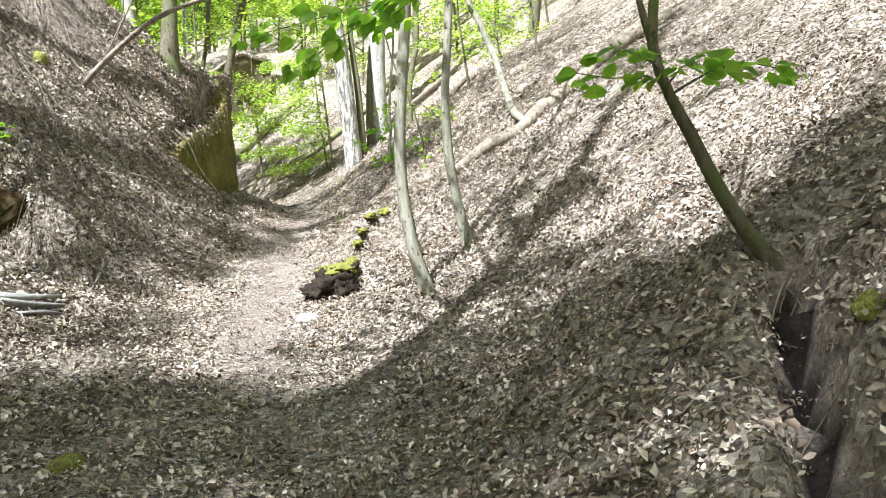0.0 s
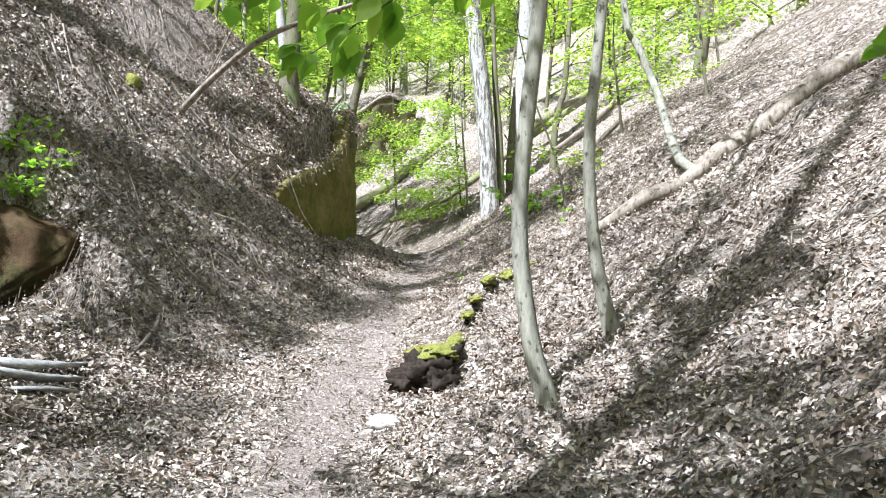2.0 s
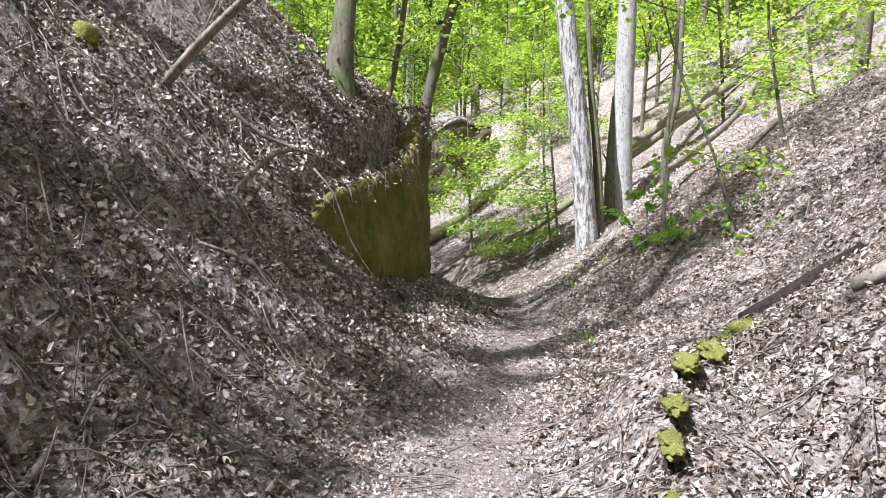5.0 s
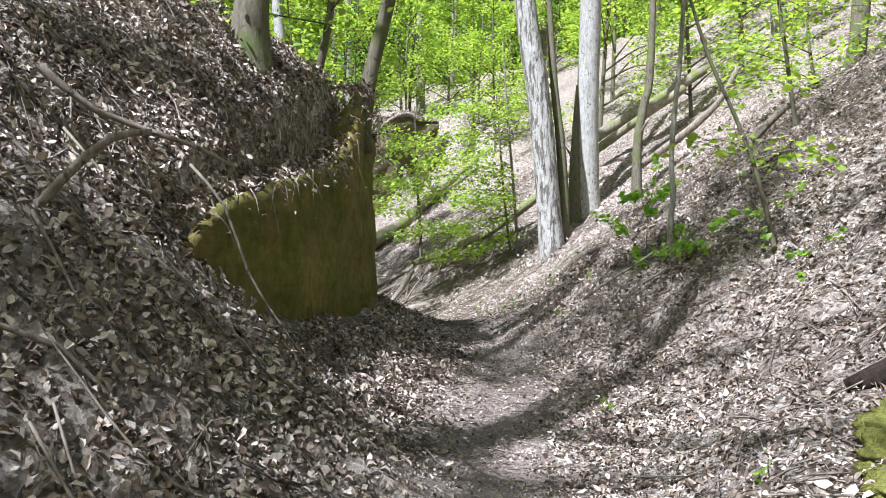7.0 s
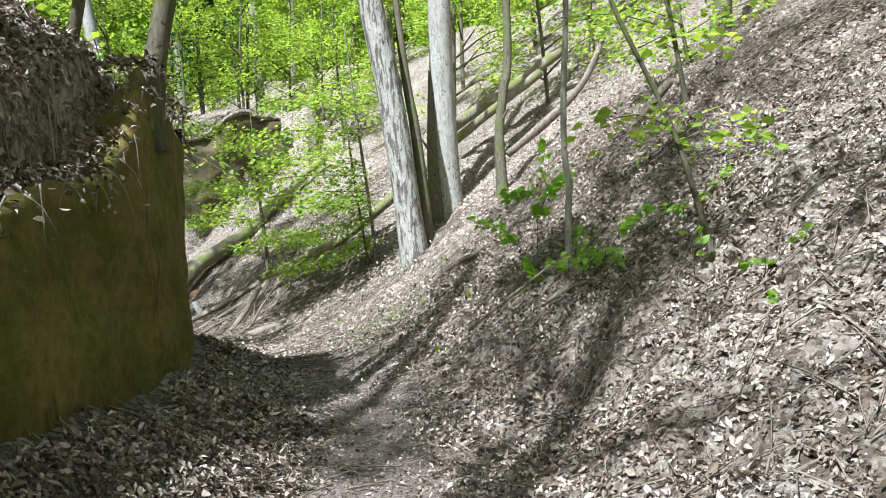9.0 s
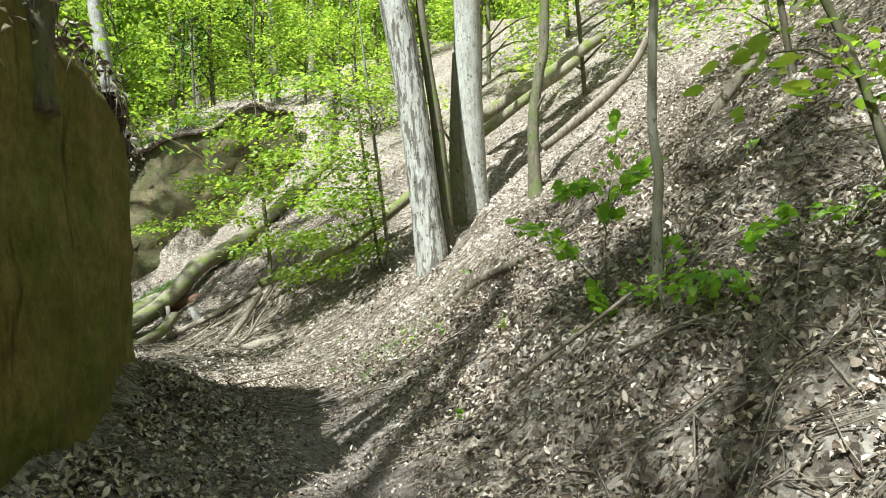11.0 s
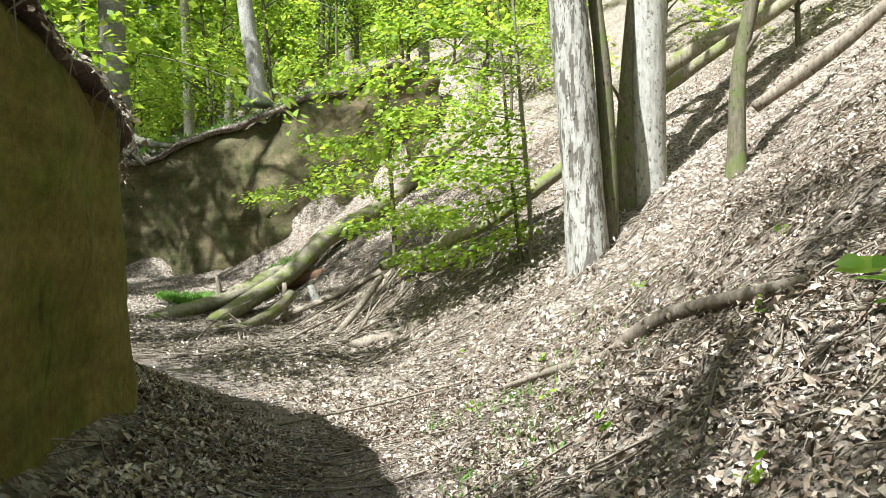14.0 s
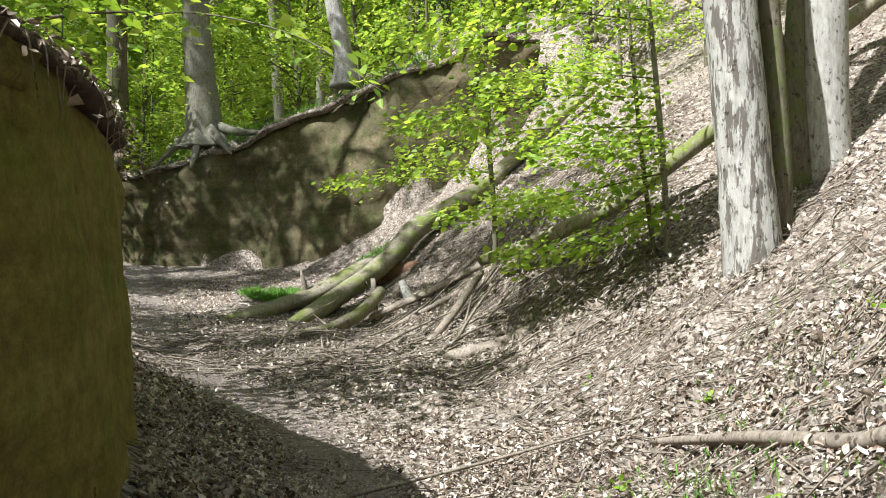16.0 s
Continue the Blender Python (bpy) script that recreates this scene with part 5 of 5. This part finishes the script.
block("boulder", [(-4.02, 7.5, 1.60), (-4.12, 7.52, 1.42), (-4.6, 7.4, 1.82), (-5.5, 7.3, 2.12), (-4.75, 7.35, 1.05), (-5.4, 7.2, 0.6), (-4.3, 8.2, 1.75), (-5.6, 8.4, 2.2), (-4.5, 8.3, 0.7), (-5.8, 8.2, 0.4)],
      OCHRE_ROCK, "ochre-brown sandstone boulder jutting from the leafy bank", "boulder", 0.05, 10, 0.05)
# bleached pieces of split wood
for i, (p, q, r) in enumerate((((-3.72, 6.05), (-3.36, 6.56), 0.035), ((-3.50, 5.98), (-3.22, 6.42), 0.04), ((-3.36, 5.95), (-3.14, 6.26), 0.03), ((-3.66, 6.35), (-3.38, 6.68), 0.025))):
    log_thing("split_wood", [up_on(*p, 0.035), up_on((p[0] + q[0]) / 2 + 0.02, (p[1] + q[1]) / 2, 0.05), up_on(*q, 0.035)], [r, r * 1.15, r * 0.7], PALE_WOOD, "bleached grey-white piece of split wood on the leaves", "split wood", 310 + i, "wood", 7, 0.3).scale.z = 0.6
lump("capstone", (-4.88, 16.6, 3.32), (0.20, 0.36, 0.17), ROCK, "dark overhanging block on the rock's crest", "rock", 31, 4, 0.35)


def crest_leaves(name, line, top, n, seed, label):
    """Dead leaves lying along the edge of a crest and spilling over it."""
    rs = np.random.RandomState(seed)
    k = rs.randint(1, len(line) - 1, n)
    tan = np.gradient(line, axis=0)[k]
    tan /= np.linalg.norm(tan, axis=1)[:, None]
    off = rs.normal(size=n) * 0.11 - 0.05
    x, y = line[k, 0] + tan[:, 1] * off, line[k, 1] - tan[:, 0] * off
    z = top[k] + 0.02 + 0.05 * rs.rand(n) - np.maximum(off - 0.10, 0) * 1.2
    nor = np.stack([tan[:, 1] * 0.5, -tan[:, 0] * 0.5, np.ones(n)], 1) + rs.normal(size=(n, 3)) * 0.5
    me = leaves_data(name, np.stack([x, y, z], 1), np.cross(nor, unit_rows(n, rs)), nor, 0.044 * (0.5 + 0.9 * rs.rand(n)), LITTER, 0.43, 0.3, seed, False, 0.04)
    return tagged(new(name, me), label, "leaf litter", kind="stuff")


sel = (ny > 10.3) & (ny < 20.0)
crest_leaves("leaf_litter", NEAR_FACE[sel], near_top[sel], 5000, 91, "dead leaves spilling over the crest of the rock")
crest_leaves("leaf_litter", FAR_FACE, far_top + 0.12, 5000, 92, "dead leaves and litter along the turf above the far rock")


# ---- low growth ----
def shoot(name, base, lines, n, spread, size, mat, label, seed, category="seedling", group="", r=0.004):
    t = thing(name, base, label, category, group)
    leafy_branch(t, lines, n, spread, size, mat, seed, DARK_BARK, r)
    return t


def up(x, y, dz):
    return (x, y, ground_at(x, y) + dz)


shoot("shrub", up(-1.15, 15.0, 0.0), [[up(-1.15, 15.0, 0), (-1.12, 15.03, 2.6), (-1.05, 15.06, 2.95), (-1.02, 15.06, 3.15)], [(-1.12, 15.03, 2.5), (-1.2, 15.05, 2.8), (-1.34, 15.04, 2.8)],
       [(-1.12, 15.03, 2.6), (-1.0, 15.06, 2.8), (-0.9, 15.07, 2.9)]], 60, 0.19, 0.08, GREEN_NEAR, "leafy maple shoot with broad bright green leaves", 201, "shrub", "green shoots")
shoot("shrub", up(-1.12, 14.86, 0.0), [[up(-1.12, 14.86, 0), (-1.15, 14.86, 2.05), (-1.25, 14.86, 2.2)], [up(-1.12, 14.86, 0), (-1.05, 14.87, 2.0), (-0.95, 14.88, 2.12)], [up(-1.12, 14.86, 0), (-1.12, 14.8, 1.95), (-1.18, 14.75, 2.0)],
       [up(-1.12, 14.86, 0), (-1.35, 14.84, 2.4), (-1.45, 14.84, 2.52), (-1.62, 14.83, 2.58)]], 68, 0.19, 0.07, GREEN_NEAR, "low shrub of fresh green leaves at a tree's foot", 205, "shrub", "green shoots")
shoot("shrub", up(-0.92, 14.66, 0.0), [[up(-0.92, 14.66, 0), (-0.9, 14.66, 2.25), (-0.86, 14.68, 2.42)], [up(-0.92, 14.66, 0), (-0.98, 14.65, 2.15), (-1.05, 14.62, 2.2)]], 60, 0.15, 0.05, GREEN_NEAR, "small leafy shoots around a thin stem", 209, "shrub", "green shoots")
shoot("seedling", up(-0.39, 13.42, 0.0), [[up(-0.39, 13.42, 0), (-0.39, 13.41, 2.2), (-0.39, 13.4, 2.33)]], 9, 0.06, 0.06, GREEN_NEAR, "small seedling with pale green leaves", 213, "seedling", "seedlings")
shoot("shrub", up(-4.75, 7.9, 0.0), [[up(-4.75, 7.9, 0), (-4.7, 7.8, 2.3), (-4.62, 7.7, 2.6)], [up(-4.75, 7.9, 0), (-4.55, 7.75, 2.15), (-4.4, 7.6, 2.35)], [up(-4.75, 7.9, 0), (-4.65, 7.6, 2.0), (-4.6, 7.45, 2.1)], [up(-4.75, 7.9, 0), (-4.9, 7.7, 2.4), (-5.0, 7.6, 2.5)]],
      120, 0.2, 0.055, GREEN_NEAR, "dense green shrub rooted on the steep bank", 217, "shrub", "green shoots")
for i, (x, y) in enumerate(((-1.6, 11.9), (-1.0, 10.4), (-2.0, 14.6), (-1.75, 15.7), (-2.2, 16.6), (-2.6, 18.3), (-3.3, 19.3), (-2.0, 19.6), (-1.2, 18.2), (-0.3, 12.6), (-0.2, 15.3), (-2.9, 20.6), (-1.5, 17.0), (0.4, 14.2), (-3.9, 21.6))):
    shoot("seedling", up(x, y, 0), [[up(x, y, 0), up(x + 0.01, y, 0.05), up(x + 0.02, y - 0.01, 0.11)]], 7, 0.05, 0.045, GREEN_NEAR, "tiny green seedling among the dead leaves", 230 + 3 * i, "seedling", "seedlings", 0.002)

shoot("shrub", up(-0.75, 14.3, 0.0), [[up(-0.75, 14.3, 0), up(-0.8, 14.28, 0.12), up(-0.95, 14.25, 0.2)], [up(-0.75, 14.3, 0), up(-0.6, 14.3, 0.12), up(-0.45, 14.28, 0.16)], [up(-0.75, 14.3, 0), up(-0.75, 14.2, 0.1), up(-0.8, 14.05, 0.12)]], 60, 0.18, 0.06, GREEN_NEAR, "low patch of fresh green leaves on the slope", 281, "shrub", "green shoots")
shoot("shrub", up(-0.2, 14.2, 0.0), [[up(-0.2, 14.2, 0), up(-0.2, 14.15, 0.12), up(-0.32, 14.1, 0.2)], [up(-0.2, 14.2, 0), up(-0.05, 14.2, 0.1), up(0.1, 14.15, 0.12)]], 45, 0.16, 0.05, GREEN_NEAR, "low patch of fresh green leaves on the slope", 285, "shrub", "green shoots")
shoot("shrub", up(-0.15, 13.0, 0.0), [[up(-0.15, 13.0, 0), up(-0.15, 12.95, 0.1), up(-0.22, 12.9, 0.16)], [up(-0.15, 13.0, 0), up(0.0, 12.98, 0.1), up(0.08, 12.95, 0.1)]], 16, 0.09, 0.055, GREEN_NEAR, "low patch of fresh green leaves on the slope", 289, "shrub", "green shoots")


def tuft(name, x0, y0, rx, ry, n, height, label, seed):
    rs = np.random.RandomState(seed)
    a, r = rs.rand(n) * 2 * np.pi, np.sqrt(rs.rand(n))
    x, y = x0 + rx * r * np.cos(a), y0 + ry * r * np.sin(a)
    at = np.stack([x, y, land(x, y)[0]], 1)
    d = rs.normal(size=(n, 3)) * 0.45 + np.array([0, 0, 1.0])
    me = leaves_data(name, at, d, unit_rows(n, rs), height * (0.5 + rs.rand(n)), GRASS, 0.12, 0.3, seed, True)
    return tagged(new(name, me), label, "grass", kind="stuff")


tuft("grass_patch", -11.9, 29.3, 0.9, 0.8, 2600, 0.16, "bright green grass patch beside the logs", 301)
tuft("grass_patch", -3.0, 19.0, 0.6, 0.8, 350, 0.07, "sparse green blades beside the footpath", 302)
tuft("grass_patch", -2.6, 17.2, 0.35, 0.9, 300, 0.06, "sparse green blades beside the footpath", 303)
tuft("grass_patch", -2.3, 18.6, 0.7, 1.3, 420, 0.06, "sparse yellow-green blades among the leaves", 305)
tuft("grass_patch", -2.2, 20.8, 0.8, 1.0, 300, 0.06, "sparse yellow-green blades among the leaves", 306)
for i, (x, y) in enumerate(((-19.6, 34.4), (-17.0, 34.7), (-15.6, 35.1), (-14.2, 35.3), (-12.6, 35.2), (-11.4, 35.7))):
    tuft("grass_patch", x, y, 0.9, 0.7, 420, 0.22, "green blades and seedlings on the turf above the rock", 310 + i)
tuft("grass_patch", -10.6, 31.6, 0.8, 0.7, 1200, 0.14, "green grass patch below the rock", 304)


# ---- sticks and twigs ----
def twigs(name, n, box, seed, label, length=(0.12, 0.55), r=(0.0015, 0.006)):
    rs = np.random.RandomState(seed)
    x, y = rs.uniform(box[0], box[1], n), rs.uniform(box[2], box[3], n)
    z, bare = land(x, y)
    a = rs.rand(n) * 2 * np.pi
    L, R = rs.uniform(*length, n) * rs.rand(n) ** 0.5, rs.uniform(*r, n)
    ends = []
    for s, bow in ((-0.5, 0), (0, 0.12), (0.5, 0)):
        px, py = x + np.cos(a) * L * s - np.sin(a) * L * bow * (rs.rand(n) - 0.5), y + np.sin(a) * L * s + np.cos(a) * L * bow * (rs.rand(n) - 0.5)
        ends.append(np.stack([px, py, land(px, py)[0] + R + 0.012 + 0.03 * rs.rand(n) ** 2], 1))
    d = ends[2] - ends[0]
    d /= np.linalg.norm(d, axis=1)[:, None] + 1e-9
    e1 = np.cross(d, (0, 0, 1.0))
    e1 /= np.linalg.norm(e1, axis=1)[:, None] + 1e-9
    e2 = np.cross(e1, d)
    rings = []
    for c, k in zip(ends, (1.0, 0.85, 0.4)):
        for t in (0, 2.09, 4.19):
            rings.append(c + (e1 * np.cos(t) + e2 * np.sin(t)) * (R * k)[:, None])
    v = np.stack(rings, 1).reshape(-1, 3)
    q = np.array([[i * 3 + j, i * 3 + (j + 1) % 3, (i + 1) * 3 + (j + 1) % 3, (i + 1) * 3 + j] for i in (0, 1) for j in (0, 1, 2)]).ravel()
    loops = ((np.arange(n) * 9)[:, None] + q[None, :]).ravel()
    me = array_mesh(name, v, loops, 4, DEAD_WOOD)
    return tagged(new(name, me), label, "twigs", kind="stuff")


twigs("twigs", 7000, (-7, 5, 1.5, 24), 401, "thin dead twigs strewn over the leaf litter")
twigs("twigs", 2600, (-7.0, -2.9, 5.0, 13.0), 404, "thin dead twigs caught on the steep bank", (0.15, 0.8), (0.0025, 0.008))
twigs("twigs", 2600, (-1.6, 3.0, 8.5, 20.0), 405, "thin dead twigs strewn over the slope", (0.15, 0.7), (0.0025, 0.007))
twigs("twigs", 1900, (-4.5, 0.5, 16.0, 23.5), 406, "thin dead twigs strewn below the pale trees", (0.2, 0.9), (0.003, 0.009))
twigs("twigs", 3600, (0.8, 6.5, 6.5, 24), 403, "thin dead twigs over the half-bare upper slope", (0.2, 0.9), (0.003, 0.009))
twigs("twigs", 3600, (-11, -3.5, 22.5, 31), 402, "broken pale twigs around the fallen logs", (0.3, 1.3), (0.004, 0.014))


def stick(pts, r, label, seed, group="fallen sticks", mat=DEAD_WOOD):
    return log_thing("stick", pts, [r, r * 0.9, r * 0.5], mat, label, group, seed, "stick", 6, 0.12)


rs_sticks = np.random.RandomState(77)
for i in range(70):
    x, y = rs_sticks.uniform(-5.5, 2.5), rs_sticks.uniform(3.0, 23.0)
    k, d = nearest(AXIS, np.array([x]), np.array([y]))
    if abs(d[0]) < 0.55:
        continue
    a, L = rs_sticks.rand() * 6.28, rs_sticks.uniform(0.3, 1.0)
    p = [(x + math.cos(a) * L * s, y + math.sin(a) * L * s + 0.16 * L * (1 - 4 * s * s) * (1 if i % 2 else -1)) for s in (-0.5, 0, 0.5)]
    if max(ground_at(*q) for q in p) - min(ground_at(*q) for q in p) > 1.1:
        continue
    stick([up(*q, 0.025) for q in p], rs_sticks.uniform(0.004, 0.011), "bare dead stick lying on the leaf litter", 500 + i)
for i in range(60):
    # dry stalks and sticks lying down the steep bank
    x, y = rs_sticks.uniform(-5.6, -3.0), rs_sticks.uniform(7.9, 13.2)
    if y > 10.2 and x > -3.9:
        continue
    L, sl = rs_sticks.uniform(0.25, 0.9), rs_sticks.uniform(-0.7, 0.7)
    p = [(x + L * s * 0.7, y + L * s * sl) for s in (-0.5, 0, 0.5)]
    stick([up(*q, 0.03 + 0.04 * abs(k - 1)) for k, q in enumerate(p)], rs_sticks.uniform(0.003, 0.009), "dry pale stick lying down the steep bank", 700 + i)
# the ones that stand out
stick([up(-3.55, 8.1, 0.0), up(-3.4, 7.6, 0.06), up(-3.25, 7.0, 0.03)], 0.02, "pale upright-leaning stick on the bank's foot", 560)
stick([(-3.54, 10.34, 2.5), (-3.38, 10.38, 2.3), (-3.28, 10.42, 2.0), (-3.15, 10.45, 1.78), (-2.98, 10.47, 1.55)], 0.009, "pale dry stem hanging in front of the rock face", 561)
stick([(-3.95, 9.84, 2.86), (-3.72, 9.89, 2.67), (-3.34, 10.0, 2.53), (-3.2, 10.1, 2.45)], 0.018, "pale dead branch jutting from the bank", 562)
stick([(-3.85, 9.62, 2.15), (-3.72, 9.69, 2.35), (-3.55, 9.75, 2.52), (-3.4, 9.8, 2.55)], 0.022, "crooked dead branch jutting from the bank", 563)
stick([(-4.15, 9.75, 3.38), (-4.0, 9.74, 3.65), (-3.8, 9.72, 3.98), (-3.68, 9.7, 4.2)], 0.01, "thin bare twig rising from a fallen branch", 564)
stick([(-4.1, 9.76, 3.4), (-3.98, 9.78, 3.7), (-3.9, 9.8, 4.15)], 0.008, "thin bare twig rising from a fallen branch", 565)
stick([(-1.76, 14.42, 1.75), (-1.58, 14.43, 1.88), (-1.32, 14.45, 2.05), (-1.1, 14.5, 2.2)], 0.015, "half-buried crooked root on the slope", 566)
stick([(-4.9, 19.2, 1.12), (-4.2, 19.9, 1.2), (-3.5, 20.4, 1.35)], 0.014, "long dead branch lying across the leaves", 568)
log_thing("fallen_log", [(-1.9, 27.0, 5.3), (-1.39, 27.0, 5.7), (-0.39, 27.0, 6.26), (1.2, 27.2, 7.3)], [0.14, 0.15, 0.15, 0.13], MOSSY_LOG, "fallen trunk high on the slope behind the trees", "slope logs", 90)
log_thing("fallen_log", [(-0.75, 22.0, 4.1), (-0.2, 22.0, 4.5), (0.25, 22.0, 4.86), (0.68, 22.0, 5.3), (1.0, 22.0, 5.9)], [0.06, 0.066, 0.062, 0.055, 0.045], DEAD_WOOD, "pale crooked fallen trunk on the slope", "slope logs", 91)
log_thing("fallen_log", [(-0.1, 17.15, 2.95), (0.1, 17.14, 3.3), (0.28, 17.14, 3.65), (0.7, 17.2, 4.1)], [0.06, 0.06, 0.055, 0.05], DEAD_WOOD, "bleached dead branch lying up the slope", "slope logs", 92)


# hanging roots along the crest and below the leaning sapling
def root_fringe(name, starts, drop, seed, label):
    rs = np.random.RandomState(seed)
    t = thing(name, starts[0], label, "roots")
    for i, p in enumerate(starts):
        dx, dy, dz = rs.uniform(-0.12, 0.12), rs.uniform(-0.12, 0.12), -drop * rs.uniform(0.4, 1.0)
        q = [p, (p[0] + dx * 0.6, p[1] + dy * 0.5, p[2] + dz * 0.35), (p[0] + dx, p[1] + dy, p[2] + dz)]
        part("root", tube_data("root", rel(q, t.location), [0.006, 0.004, 0.002], DEAD_WOOD, 4, 0.05, seed + i, 0, 0.08), t)
    return t


root_fringe("hanging_roots", [(1.30 + 0.02 * i, 3.22 - 0.035 * (i % 5), 1.12) for i in range(9)], 0.35, 600, "bare roots hanging under the leaning sapling")
fr = [i for i in range(len(NEAR_FACE)) if 10.6 < NEAR_FACE[i, 1] < 18.4]
root_fringe("hanging_roots", [(NEAR_FACE[i, 0] + 0.13, NEAR_FACE[i, 1], near_top[i] + 0.02) for i in fr], 0.28, 620, "dry roots and stalks hanging over the rock's crest")
lump("moss_cushion", (1.36, 2.5, ground_at(1.36, 2.5)), (0.055, 0.06, 0.06), MOSS, "small moss cushion beside a washed-out runnel", "moss", 21)
lump("moss_cushion", (-1.86, 3.65, ground_at(-1.86, 3.65)), (0.09, 0.09, 0.05), MOSS, "small moss cushion among the leaves", "moss", 22)
lump("mossy_stone", (-4.75, 9.3, ground_at(-4.75, 9.3) + 0.1), (0.08, 0.09, 0.10), MOSS, "yellow-mossed stub on the bank", "stone", 24)


# ---- the wood beyond ----
def far_wood(n, seed, arc, reach, leaf, top):
    rs = np.random.RandomState(seed)
    ang = rs.uniform(radians(arc[0]), radians(arc[1]), n)
    dist = rs.uniform(reach[0], reach[1], n)
    x, y = -6 + dist * np.cos(ang), 18 + dist * np.sin(ang)
    z = land(x, y, False)[0] + rs.rand(n) ** 1.1 * top
    clump = rough(x + 0.6 * z, y - 0.4 * z, 4.0, 1) + 0.6 * rough(x - z, y + z, 1.6, 2)
    keep = clump > -0.35
    at = np.stack([x, y, z], 1)[keep]
    m = len(at)
    me = leaves_data("far_wood", at, unit_rows(m, rs), unit_rows(m, rs) + np.array([0, 0, 1.0]), rs.uniform(leaf[0], leaf[1], m), GREEN, 0.7, 0.15, seed, True)
    return tagged(new("far_wood", me), "bright green spring foliage of the wood beyond", "foliage", kind="stuff")


far_wood(90000, 701, (-220, 60), (40, 85), (0.45, 1.0), 32)
far_wood(110000, 702, (60, 140), (40, 62), (0.35, 0.75), 26)
far_wood(60000, 703, (55, 145), (62, 90), (0.8, 1.6), 34)
